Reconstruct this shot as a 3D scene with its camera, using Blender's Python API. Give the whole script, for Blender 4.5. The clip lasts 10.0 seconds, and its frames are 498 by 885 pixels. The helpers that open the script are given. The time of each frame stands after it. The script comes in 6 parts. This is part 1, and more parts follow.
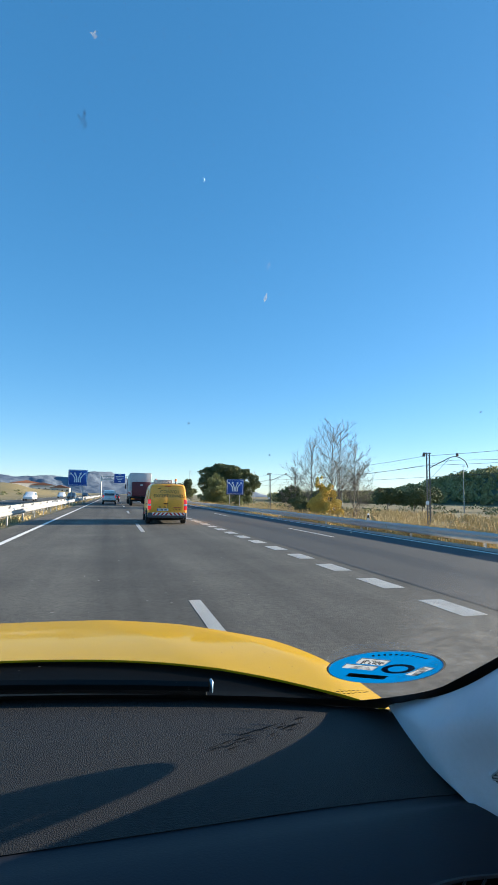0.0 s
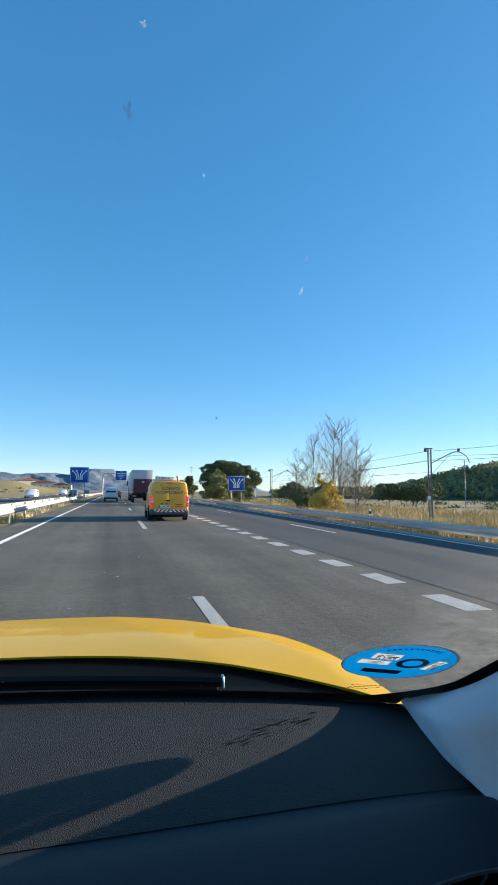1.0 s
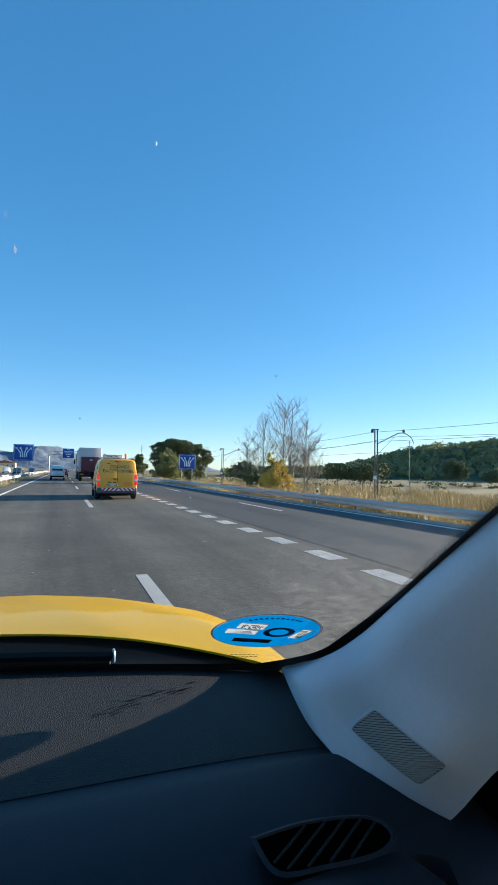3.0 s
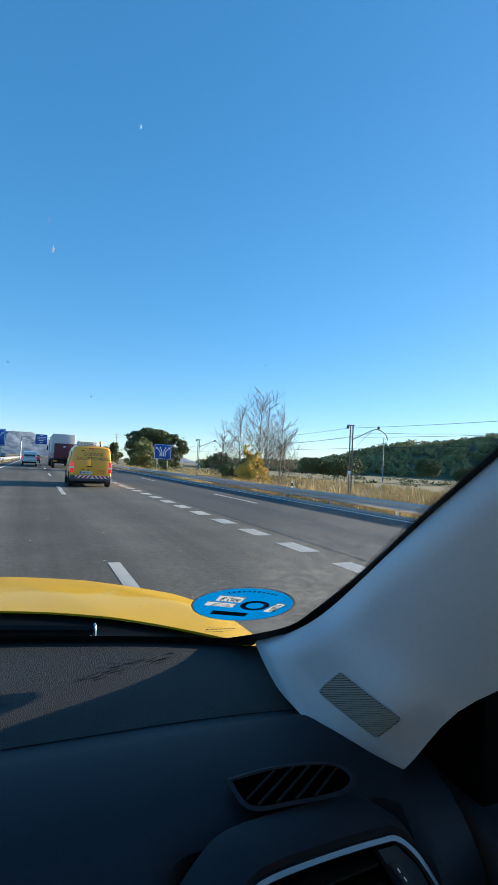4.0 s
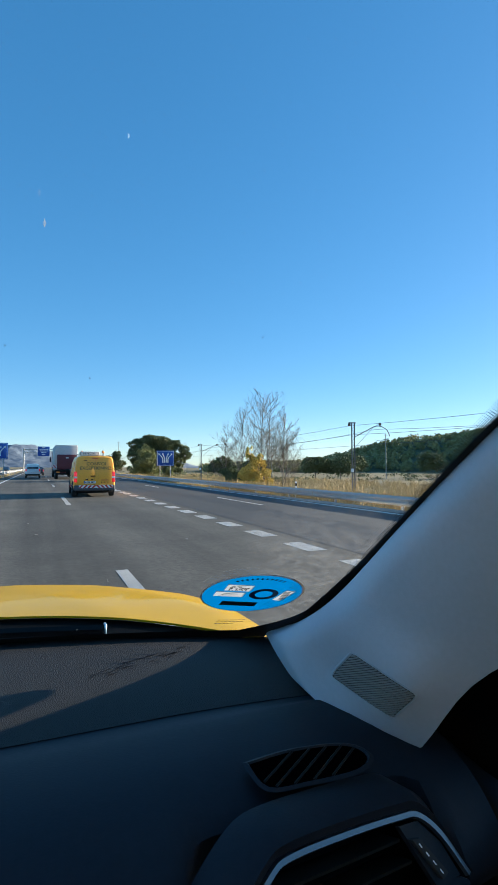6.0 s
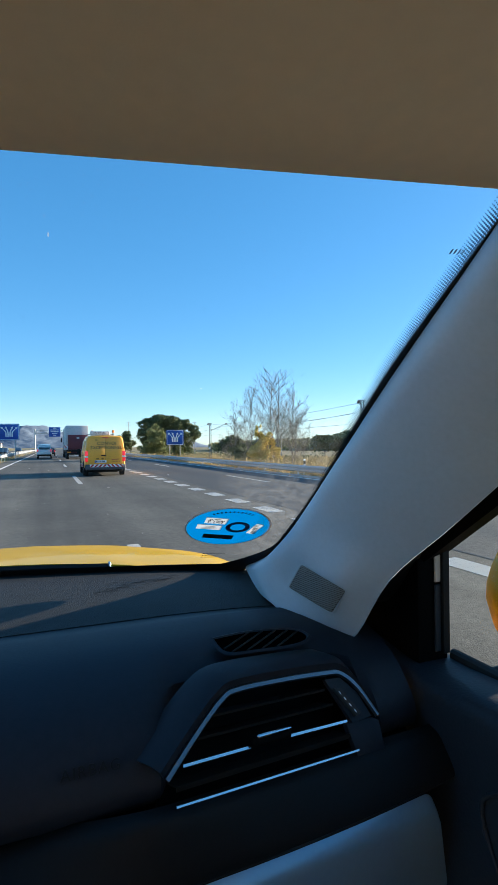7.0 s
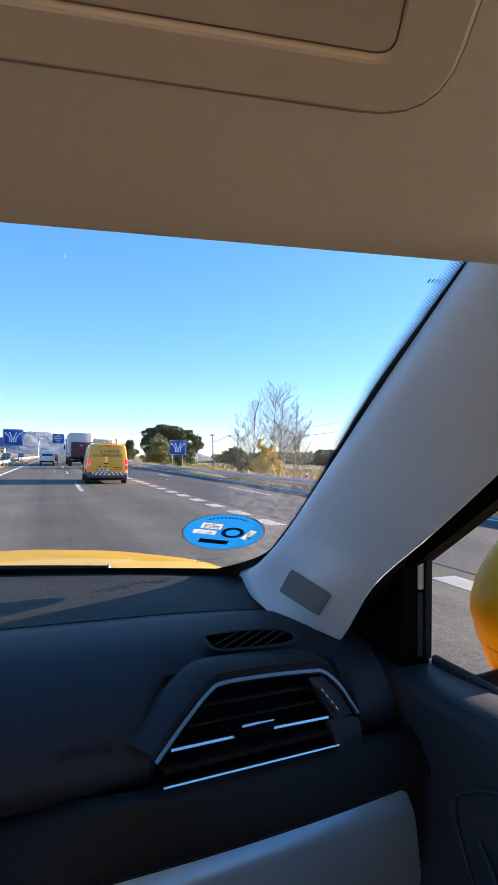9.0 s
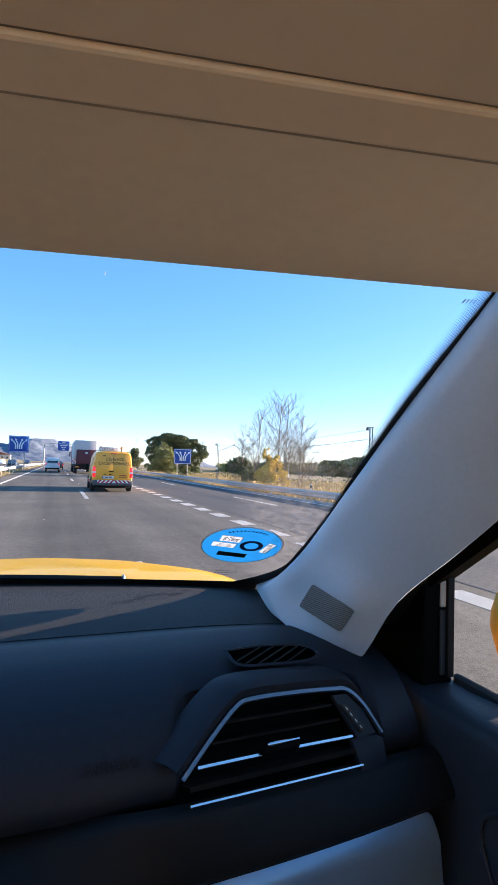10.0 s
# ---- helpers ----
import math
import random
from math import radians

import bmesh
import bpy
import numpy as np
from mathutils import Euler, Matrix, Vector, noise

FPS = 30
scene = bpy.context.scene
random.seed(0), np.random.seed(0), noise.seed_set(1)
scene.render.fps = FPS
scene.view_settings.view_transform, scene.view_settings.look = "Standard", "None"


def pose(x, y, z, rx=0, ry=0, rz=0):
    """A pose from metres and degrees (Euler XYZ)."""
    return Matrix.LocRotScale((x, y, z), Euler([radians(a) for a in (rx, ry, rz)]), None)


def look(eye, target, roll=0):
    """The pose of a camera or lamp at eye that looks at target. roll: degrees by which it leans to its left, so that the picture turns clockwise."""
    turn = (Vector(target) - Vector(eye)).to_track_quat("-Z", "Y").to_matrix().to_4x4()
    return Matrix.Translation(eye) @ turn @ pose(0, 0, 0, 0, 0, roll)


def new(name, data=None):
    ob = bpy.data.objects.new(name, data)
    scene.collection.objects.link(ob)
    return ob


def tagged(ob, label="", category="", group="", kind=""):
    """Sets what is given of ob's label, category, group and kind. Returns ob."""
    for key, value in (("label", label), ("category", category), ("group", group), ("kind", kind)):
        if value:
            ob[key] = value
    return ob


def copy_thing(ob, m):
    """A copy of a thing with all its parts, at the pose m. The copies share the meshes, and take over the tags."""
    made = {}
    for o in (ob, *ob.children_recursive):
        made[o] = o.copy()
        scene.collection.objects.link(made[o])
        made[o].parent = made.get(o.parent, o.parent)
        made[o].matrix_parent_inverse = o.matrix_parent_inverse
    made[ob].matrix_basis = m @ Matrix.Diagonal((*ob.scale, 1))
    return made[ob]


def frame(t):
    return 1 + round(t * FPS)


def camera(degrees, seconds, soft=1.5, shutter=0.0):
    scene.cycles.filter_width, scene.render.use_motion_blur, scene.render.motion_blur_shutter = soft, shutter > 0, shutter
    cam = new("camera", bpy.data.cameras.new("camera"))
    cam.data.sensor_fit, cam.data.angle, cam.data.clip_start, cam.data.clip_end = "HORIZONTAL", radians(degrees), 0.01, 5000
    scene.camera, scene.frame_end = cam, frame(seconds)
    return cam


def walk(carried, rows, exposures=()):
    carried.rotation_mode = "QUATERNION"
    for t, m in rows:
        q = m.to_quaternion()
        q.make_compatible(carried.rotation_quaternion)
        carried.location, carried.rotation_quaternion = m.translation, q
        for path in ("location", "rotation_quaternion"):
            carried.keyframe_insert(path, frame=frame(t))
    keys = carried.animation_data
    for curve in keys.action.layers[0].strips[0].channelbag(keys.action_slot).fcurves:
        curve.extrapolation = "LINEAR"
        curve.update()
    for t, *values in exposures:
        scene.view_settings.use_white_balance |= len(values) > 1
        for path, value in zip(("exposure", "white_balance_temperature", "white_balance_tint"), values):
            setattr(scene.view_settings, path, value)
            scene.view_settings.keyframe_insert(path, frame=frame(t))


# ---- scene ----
# Car frame: x to the right, y ahead, z up; the road lies at ROAD.
cam = camera(52.0, 10.0, soft=0.85)
PATH = [
    (0, (0.0002, 0.0001, 1.3003), (0.504, 1.925, 1.507), 0.93),
    (0.5, (-0.0202, 0.0108, 1.2945), (0.486, 1.937, 1.479), 0.88),
    (1, (-0.0120, 0.0042, 1.2994), (0.488, 1.931, 1.492), 0.61),
    (1.5, (0.0023, 0.0023, 1.2966), (0.544, 1.919, 1.481), 0.80),
    (2, (0.0351, -0.0097, 1.3050), (0.619, 1.895, 1.488), 0.64),
    (2.5, (0.0699, -0.0171, 1.2987), (0.693, 1.876, 1.463), 1.07),
    (3.8, (0.0542, -0.0410, 1.2918), (0.837, 1.798, 1.351), 1.40),
    (4, (0.0487, -0.0524, 1.2866), (0.819, 1.792, 1.372), 2.59),
    (4.5, (0.0799, -0.0360, 1.2787), (0.836, 1.806, 1.468), 2.23),
    (5, (0.0614, -0.0196, 1.2637), (0.834, 1.815, 1.462), 3.35),
    (5.2, (0.0506, -0.0225, 1.2626), (0.816, 1.813, 1.474), 3.01),
    (6.3, (0.0499, -0.0700, 1.2725), (0.814, 1.777, 1.330), -0.54),
    (6.5, (0.0668, -0.0878, 1.2597), (0.829, 1.761, 1.308), -0.39),
    (7, (0.0505, -0.1737, 1.2370), (0.779, 1.689, 1.249), -0.62),
    (7.5, (0.0377, -0.2069, 1.2300), (0.767, 1.655, 1.244), -0.45),
    (8, (0.0462, -0.1980, 1.2275), (0.779, 1.663, 1.256), 0.01),
    (8.5, (0.0441, -0.2044, 1.2267), (0.774, 1.657, 1.274), 0.71),
    (9, (0.0465, -0.2072, 1.2324), (0.764, 1.659, 1.293), 1.06),
    (9.5, (0.0392, -0.2052, 1.2341), (0.746, 1.664, 1.315), 1.64),
    (10, (0.0252, -0.2009, 1.2369), (0.724, 1.671, 1.335), 1.86),
]
EXPOSURES = [(0.0, 1.55, 6200, 8), (5.2, 1.48, 6050, 7), (6.5, 1.46, 6050, 7), (7.0, 1.63, 6000, 7), (7.5, 1.92, 6050, 10), (8.2, 1.96, 6400, 17), (10.0, 2.12, 6450, 24)]
walk(cam, [(t, look(eye, target, roll)) for t, eye, target, roll in PATH], EXPOSURES)

ROAD = -0.15
SUN_EL, SUN_AZ = 12.0, 85.0  # degrees above the horizon, and clockwise from straight ahead

# ---------------------------------------------------------------- light
world = bpy.data.worlds.new("sky")
scene.world = world
world.use_nodes = True
wn = world.node_tree.nodes
sky = wn.new("ShaderNodeTexSky")
sky.sky_type = "NISHITA"
sky.sun_disc = False
sky.sun_elevation = radians(SUN_EL)
sky.sun_rotation = radians(SUN_AZ)
sky.altitude = 1200
sky.air_density = 0.85
sky.dust_density = 0.5
sky.ozone_density = 3.2
wn["Background"].inputs["Strength"].default_value = 0.15
vivid = wn.new("ShaderNodeHueSaturation")  # the phone's vivid colours
vivid.inputs["Saturation"].default_value = 1.51
vivid.inputs["Hue"].default_value = 0.500
soft_sky = wn.new("ShaderNodeGamma")  # clear winter air: a gentle fall from the horizon to the zenith
soft_sky.inputs["Gamma"].default_value = 0.57
world.node_tree.links.new(sky.outputs["Color"], soft_sky.inputs["Color"])
world.node_tree.links.new(soft_sky.outputs["Color"], vivid.inputs["Color"])
world.node_tree.links.new(vivid.outputs["Color"], wn["Background"].inputs["Color"])

sun_data = bpy.data.lights.new("sun", "SUN")
sun_data.energy = 5.0
sun_data.angle = radians(0.5)
sun_data.color = (1.0, 0.86, 0.68)
sun = new("sun", sun_data)
e, a = radians(SUN_EL), radians(SUN_AZ)
sun_dir = Vector((math.sin(a) * math.cos(e), math.cos(a) * math.cos(e), math.sin(e)))
sun.matrix_world = look(sun_dir * 50, (0, 0, 0))


# ---------------------------------------------------------------- materials
def material(name, color, rough=0.6, metal=0.0, var=0.12, scale=8.0, bump=0.0, bump_scale=60.0, coat=0.0, spec=0.5, two=None, fine=None, per_object=0.0, stretch=None):
    """Principled surface with variation at two scales and a fine relief."""
    m = bpy.data.materials.new(name)
    m.use_nodes = True
    nt = m.node_tree
    n, l = nt.nodes, nt.links
    b = n["Principled BSDF"]
    b.inputs["Roughness"].default_value = rough
    b.inputs["Metallic"].default_value = metal
    b.inputs["Coat Weight"].default_value = coat
    b.inputs["Coat Roughness"].default_value = 0.06
    b.inputs["Specular IOR Level"].default_value = spec
    co = n.new("ShaderNodeTexCoord")
    src = co.outputs["Object"]
    if stretch:
        mp = n.new("ShaderNodeMapping")
        mp.inputs["Scale"].default_value = stretch
        l.new(src, mp.inputs["Vector"])
        src = mp.outputs["Vector"]
    big = n.new("ShaderNodeTexNoise")
    big.inputs["Scale"].default_value = scale
    big.inputs["Detail"].default_value = 5
    small = n.new("ShaderNodeTexNoise")
    small.inputs["Scale"].default_value = fine or scale * 11
    small.inputs["Detail"].default_value = 3
    l.new(src, big.inputs["Vector"])
    l.new(src, small.inputs["Vector"])
    add = n.new("ShaderNodeMath")
    add.operation = "ADD"
    l.new(big.outputs["Fac"], add.inputs[0])
    l.new(small.outputs["Fac"], add.inputs[1])
    fac = add.outputs[0]
    if per_object:
        info = n.new("ShaderNodeObjectInfo")
        mul = n.new("ShaderNodeMath")
        mul.operation = "MULTIPLY_ADD"
        mul.inputs[1].default_value = per_object
        l.new(info.outputs["Random"], mul.inputs[0])
        l.new(fac, mul.inputs[2])
        fac = mul.outputs[0]
    ramp = n.new("ShaderNodeMapRange")
    ramp.inputs["From Min"].default_value = 0.65
    ramp.inputs["From Max"].default_value = 1.35
    l.new(fac, ramp.inputs["Value"])
    mix = n.new("ShaderNodeMix")
    mix.data_type = "RGBA"
    c2 = two or tuple(min(1, c * (1 + var)) for c in color)
    c1 = color if two else tuple(c * (1 - var) for c in color)
    mix.inputs["A"].default_value = (*c1, 1)
    mix.inputs["B"].default_value = (*c2, 1)
    l.new(ramp.outputs["Result"], mix.inputs["Factor"])
    l.new(mix.outputs["Result"], b.inputs["Base Color"])
    rr = n.new("ShaderNodeMapRange")
    rr.inputs["To Min"].default_value = max(0.02, rough - 0.06)
    rr.inputs["To Max"].default_value = min(1, rough + 0.06)
    l.new(small.outputs["Fac"], rr.inputs["Value"])
    l.new(rr.outputs["Result"], b.inputs["Roughness"])
    if bump:
        tex = n.new("ShaderNodeTexNoise")
        tex.inputs["Scale"].default_value = bump_scale
        tex.inputs["Detail"].default_value = 4
        l.new(src, tex.inputs["Vector"])
        bp = n.new("ShaderNodeBump")
        bp.inputs["Strength"].default_value = bump
        bp.inputs["Distance"].default_value = 0.6 / bump_scale
        l.new(tex.outputs["Fac"], bp.inputs["Height"])
        l.new(bp.outputs["Normal"], b.inputs["Normal"])
    return m


def leather_grain(m, scale=900.0, strength=0.7):
    """A moulded grain of small cells for dashboard plastic."""
    n, l = m.node_tree.nodes, m.node_tree.links
    co = n.new("ShaderNodeTexCoord")
    v = n.new("ShaderNodeTexVoronoi")
    v.inputs["Scale"].default_value = scale
    l.new(co.outputs["Object"], v.inputs["Vector"])
    bp = n.new("ShaderNodeBump")
    bp.inputs["Strength"].default_value = strength
    bp.inputs["Distance"].default_value = 0.0010
    l.new(v.outputs["Distance"], bp.inputs["Height"])
    l.new(bp.outputs["Normal"], n["Principled BSDF"].inputs["Normal"])
    return m


def asphalt_material():
    m = material("asphalt", (0.092, 0.084, 0.068), 0.82, var=0.32, scale=0.5, fine=60, spec=0.35)
    n, l = m.node_tree.nodes, m.node_tree.links
    b = n["Principled BSDF"]
    mixin = b.inputs["Base Color"].links[0].from_socket
    co = n.new("ShaderNodeTexCoord")
    mp = n.new("ShaderNodeMapping")
    mp.inputs["Scale"].default_value = (0.9, 0.03, 1)
    streak = n.new("ShaderNodeTexNoise")
    streak.inputs["Scale"].default_value = 1.0
    streak.inputs["Detail"].default_value = 6
    l.new(co.outputs["Object"], mp.inputs["Vector"])
    l.new(mp.outputs["Vector"], streak.inputs["Vector"])
    ra = n.new("ShaderNodeMapRange")
    ra.inputs["From Min"].default_value = 0.35
    ra.inputs["From Max"].default_value = 0.65
    ra.inputs["To Min"].default_value = 0.64
    ra.inputs["To Max"].default_value = 1.34
    l.new(streak.outputs["Fac"], ra.inputs["Value"])
    grain = n.new("ShaderNodeTexNoise")
    grain.inputs["Scale"].default_value = 17
    grain.inputs["Detail"].default_value = 8
    grain.inputs["Roughness"].default_value = 0.8
    l.new(co.outputs["Object"], grain.inputs["Vector"])
    rg = n.new("ShaderNodeMapRange")
    rg.inputs["From Min"].default_value = 0.3
    rg.inputs["From Max"].default_value = 0.7
    rg.inputs["To Min"].default_value = 0.5
    rg.inputs["To Max"].default_value = 1.5
    l.new(grain.outputs["Fac"], rg.inputs["Value"])
    both = n.new("ShaderNodeMath")
    both.operation = "MULTIPLY"
    l.new(ra.outputs["Result"], both.inputs[0])
    l.new(rg.outputs["Result"], both.inputs[1])
    mul = n.new("ShaderNodeMix")
    mul.data_type = "RGBA"
    mul.blend_type = "MULTIPLY"
    mul.inputs["Factor"].default_value = 1
    l.new(mixin, mul.inputs["A"])
    l.new(both.outputs[0], mul.inputs["B"])
    l.new(mul.outputs["Result"], b.inputs["Base Color"])
    v = n.new("ShaderNodeTexVoronoi")
    v.inputs["Scale"].default_value = 75
    l.new(co.outputs["Object"], v.inputs["Vector"])
    bp = n.new("ShaderNodeBump")
    bp.inputs["Strength"].default_value = 0.55
    bp.inputs["Distance"].default_value = 0.0035
    l.new(v.outputs["Distance"], bp.inputs["Height"])
    l.new(bp.outputs["Normal"], b.inputs["Normal"])
    return m


def glass_material(name, tint=(1, 1, 1), gloss=1.0):
    """A thin pane: clear, with a Fresnel gloss."""
    m = bpy.data.materials.new(name)
    m.use_nodes = True
    n, l = m.node_tree.nodes, m.node_tree.links
    n.remove(n["Principled BSDF"])
    t = n.new("ShaderNodeBsdfTransparent")
    t.inputs["Color"].default_value = (*tint, 1)
    g = n.new("ShaderNodeBsdfGlossy")
    g.inputs["Roughness"].default_value = 0.02
    lw = n.new("ShaderNodeLayerWeight")
    pw = n.new("ShaderNodeMath")
    pw.operation = "POWER"
    pw.inputs[1].default_value = 4.5
    l.new(lw.outputs["Facing"], pw.inputs[0])
    f = n.new("ShaderNodeMath")
    f.operation = "MULTIPLY_ADD"
    f.inputs[1].default_value = 0.5 * gloss
    f.inputs[2].default_value = 0.03 * gloss
    l.new(pw.outputs[0], f.inputs[0])
    mx = n.new("ShaderNodeMixShader")
    l.new(f.outputs[0], mx.inputs["Fac"])
    l.new(t.outputs["BSDF"], mx.inputs[1])
    l.new(g.outputs["BSDF"], mx.inputs[2])
    l.new(mx.outputs["Shader"], n["Material Output"].inputs["Surface"])
    return m


def lamp_material(name, color, strength):
    m = material(name, color, 0.25, var=0.1, coat=0.5)
    b = m.node_tree.nodes["Principled BSDF"]
    b.inputs["Emission Color"].default_value = (*color, 1)
    b.inputs["Emission Strength"].default_value = strength
    return m


def paper_material(name, color):
    """A thin printed film that lets daylight through."""
    m = material(name, color, 0.5, var=0.06, scale=30)
    n, l = m.node_tree.nodes, m.node_tree.links
    b = n["Principled BSDF"]
    t = n.new("ShaderNodeBsdfTranslucent")
    t.inputs["Color"].default_value = (*color, 1)
    mx = n.new("ShaderNodeMixShader")
    mx.inputs["Fac"].default_value = 0.5
    l.new(b.outputs["BSDF"], mx.inputs[1])
    l.new(t.outputs["BSDF"], mx.inputs[2])
    l.new(mx.outputs["Shader"], n["Material Output"].inputs["Surface"])
    return m


ASPHALT = asphalt_material()
PAINT = material("road_paint", (0.62, 0.61, 0.58), 0.7, var=0.18, scale=3, fine=60, bump=0.3, bump_scale=90, two=(0.78, 0.77, 0.73))
SOIL = material("dry_soil", (0.12, 0.105, 0.04), 0.95, scale=0.07, fine=2.2, two=(0.27, 0.20, 0.085), bump=0.6, bump_scale=3)
STRAW = material("straw", (0.36, 0.255, 0.10), 0.85, scale=0.4, fine=9, two=(0.60, 0.46, 0.22))
PINE = material("pine_needles", (0.06, 0.085, 0.03), 0.8, scale=0.7, fine=9, two=(0.16, 0.175, 0.07))
PINE_LIGHT = material("young_pine_needles", (0.13, 0.155, 0.05), 0.8, scale=0.7, fine=9, two=(0.30, 0.30, 0.11))
# far copy of PINE, made paler so that its colour carries the haze
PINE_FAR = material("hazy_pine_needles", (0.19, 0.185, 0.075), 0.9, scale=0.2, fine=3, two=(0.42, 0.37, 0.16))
YELLOW_LEAF = material("autumn_leaves", (0.44, 0.32, 0.06), 0.75, scale=1.2, fine=12, two=(0.72, 0.54, 0.13))
SCRUB = material("grey_scrub", (0.13, 0.10, 0.055), 0.9, scale=0.8, fine=9, two=(0.24, 0.18, 0.10))
TWIG = material("pale_twigs", (0.12, 0.10, 0.085), 0.9, scale=2, fine=20, two=(0.23, 0.19, 0.16))
BARK = material("bark", (0.15, 0.12, 0.095), 0.9, scale=3, fine=30, two=(0.30, 0.25, 0.20), bump=0.5, bump_scale=30)
GALV = material("galvanised_steel", (0.46, 0.45, 0.43), 0.5, 0.35, var=0.15, scale=1.5, fine=30)
RUST = material("weathered_steel", (0.20, 0.19, 0.18), 0.6, 0.6, var=0.2, scale=2, fine=30)
CABLE = material("cable", (0.10, 0.10, 0.10), 0.5, 0.6)
CERAMIC = material("insulator", (0.10, 0.05, 0.03), 0.3)
CONCRETE = material("concrete", (0.38, 0.36, 0.33), 0.85, var=0.15, scale=1.2, fine=20, bump=0.3, bump_scale=20)
BALLAST = material("ballast", (0.20, 0.18, 0.16), 0.95, var=0.3, scale=1.2, fine=14, bump=0.8, bump_scale=12)
SIGN_BLUE = material("sign_blue", (0.010, 0.075, 0.36), 0.4, var=0.08, scale=2)
SIGN_WHITE = material("sign_white", (0.82, 0.83, 0.84), 0.4, var=0.05, scale=3)
YELLOW = material("yellow_paint", (0.61, 0.345, 0.003), 0.5, var=0.05, scale=2.5, fine=25, coat=0.28, spec=0.06)
# the bonnet's paint, warmed in colour to offset blue skylight on the mirror
WARMED_YELLOW = material("shade_warmed_yellow", (0.80, 0.33, 0.003), 0.42, var=0.05, scale=9, fine=60, coat=0.08, spec=0.15)
VAN_YELLOW = material("van_yellow", (0.95, 0.42, 0.045), 0.4, var=0.05, scale=1.5, fine=14, coat=0.4, spec=0.4)
WHITE_PAINT = material("white_paint", (0.78, 0.78, 0.76), 0.32, var=0.04, scale=1.5, coat=0.6)
DARK_PAINT = material("dark_paint", (0.018, 0.02, 0.028), 0.3, var=0.1, scale=1.5, coat=0.8)
MAROON = material("maroon_tarpaulin", (0.12, 0.022, 0.03), 0.6, var=0.12, scale=1.2, fine=9)
PALE_TARP = material("pale_tarpaulin", (0.58, 0.55, 0.53), 0.6, var=0.08, scale=1.0, fine=7)
RUBBER = material("rubber", (0.022, 0.022, 0.022), 0.85, var=0.2, scale=12)
BLACK_PLASTIC = material("black_plastic", (0.008, 0.008, 0.008), 0.55, spec=0.18, var=0.15, scale=9, fine=160, bump=0.2, bump_scale=300)
GREY_PLASTIC = material("grey_plastic", (0.07, 0.075, 0.085), 0.6, var=0.12, scale=5)
ALLOY = material("alloy", (0.42, 0.43, 0.44), 0.35, 0.8, scale=9)
RED_LENS = lamp_material("red_lens", (0.75, 0.025, 0.03), 0.25)
WHITE_LENS = material("white_lens", (0.75, 0.72, 0.72), 0.15, coat=1)
AMBER = material("amber_lens", (0.75, 0.22, 0.02), 0.2, coat=1)
RED_TAPE = material("red_reflective", (0.50, 0.03, 0.035), 0.4, var=0.12, scale=9)
WHITE_TAPE = material("white_reflective", (0.75, 0.74, 0.72), 0.4, var=0.08, scale=9)
DARK_GLASS = material("dark_glass", (0.012, 0.016, 0.02), 0.06, var=0.1, spec=0.8, coat=1)
LETTER = material("black_lettering", (0.015, 0.014, 0.012), 0.5)
# bluish base: the haze of the far air is put into the rock's colour
ROCK = material("haze_tinted_limestone", (0.100, 0.142, 0.195), 0.95, scale=0.012, fine=0.05, two=(0.150, 0.180, 0.222), bump=0.3, bump_scale=0.012, stretch=(1, 1, 2.2))
OCHRE = material("ochre_slope", (0.33, 0.21, 0.09), 0.95, scale=0.05, fine=0.8, two=(0.46, 0.32, 0.15), bump=0.6, bump_scale=0.6)
WOODED = material("wooded_slope", (0.09, 0.11, 0.06), 0.95, scale=0.03, fine=0.5, two=(0.09, 0.095, 0.045), bump=0.8, bump_scale=0.3)
WALL_PAINT = material("pale_render", (0.55, 0.50, 0.44), 0.85, var=0.12, scale=0.3, fine=4)
ROOF_TILE = material("roof_tile", (0.30, 0.13, 0.08), 0.85, var=0.2, scale=0.5, fine=5)
DASH = leather_grain(material("dashboard_plastic", (0.023, 0.0215, 0.0195), 0.6, spec=0.2, var=0.12, scale=5, fine=120))
DASH_SMOOTH = material("smooth_dash_plastic", (0.0145, 0.016, 0.0215), 0.55, spec=0.22, var=0.2, scale=5, fine=160, bump=0.14, bump_scale=520)
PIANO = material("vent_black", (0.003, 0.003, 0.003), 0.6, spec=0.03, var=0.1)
DOOR_BLACK = material("door_plastic", (0.025, 0.028, 0.034), 0.55, spec=0.25, var=0.15, scale=9, fine=160, bump=0.2, bump_scale=300)
CHROME = material("satin_chrome", (0.62, 0.63, 0.65), 0.2, 1.0, var=0.06, scale=20)
DARK_SATIN = material("dark_satin_metal", (0.155, 0.165, 0.185), 0.32, 0.9, var=0.06, scale=20)
SLAT = material("slat_plastic", (0.014, 0.013, 0.012), 0.5, spec=0.15)
# blue in the base colour stands for sky mirrored in the silver
SATIN = material("sky_tinted_silver", (0.25, 0.40, 0.52), 0.33, 0.45, var=0.05, scale=9, fine=200, coat=0.4)
PILLAR = material("pale_grey_trim", (0.43, 0.485, 0.535), 0.55, var=0.05, scale=12, fine=220, bump=0.25, bump_scale=700)
VISOR_JOINT = material("visor_joint_shade", (0.44, 0.33, 0.21), 0.9)
VISOR = material("beige_visor_cloth", (0.86, 0.69, 0.47), 0.85, var=0.04, scale=25, fine=300, bump=0.08, bump_scale=2500)
HEADLINER = material("headliner_cloth", (0.80, 0.64, 0.44), 0.9, var=0.04, scale=20, fine=250, bump=0.08, bump_scale=2500)
GRILLE_BACK = material("speaker_mesh", (0.045, 0.044, 0.04), 0.8, var=0.1, scale=40)
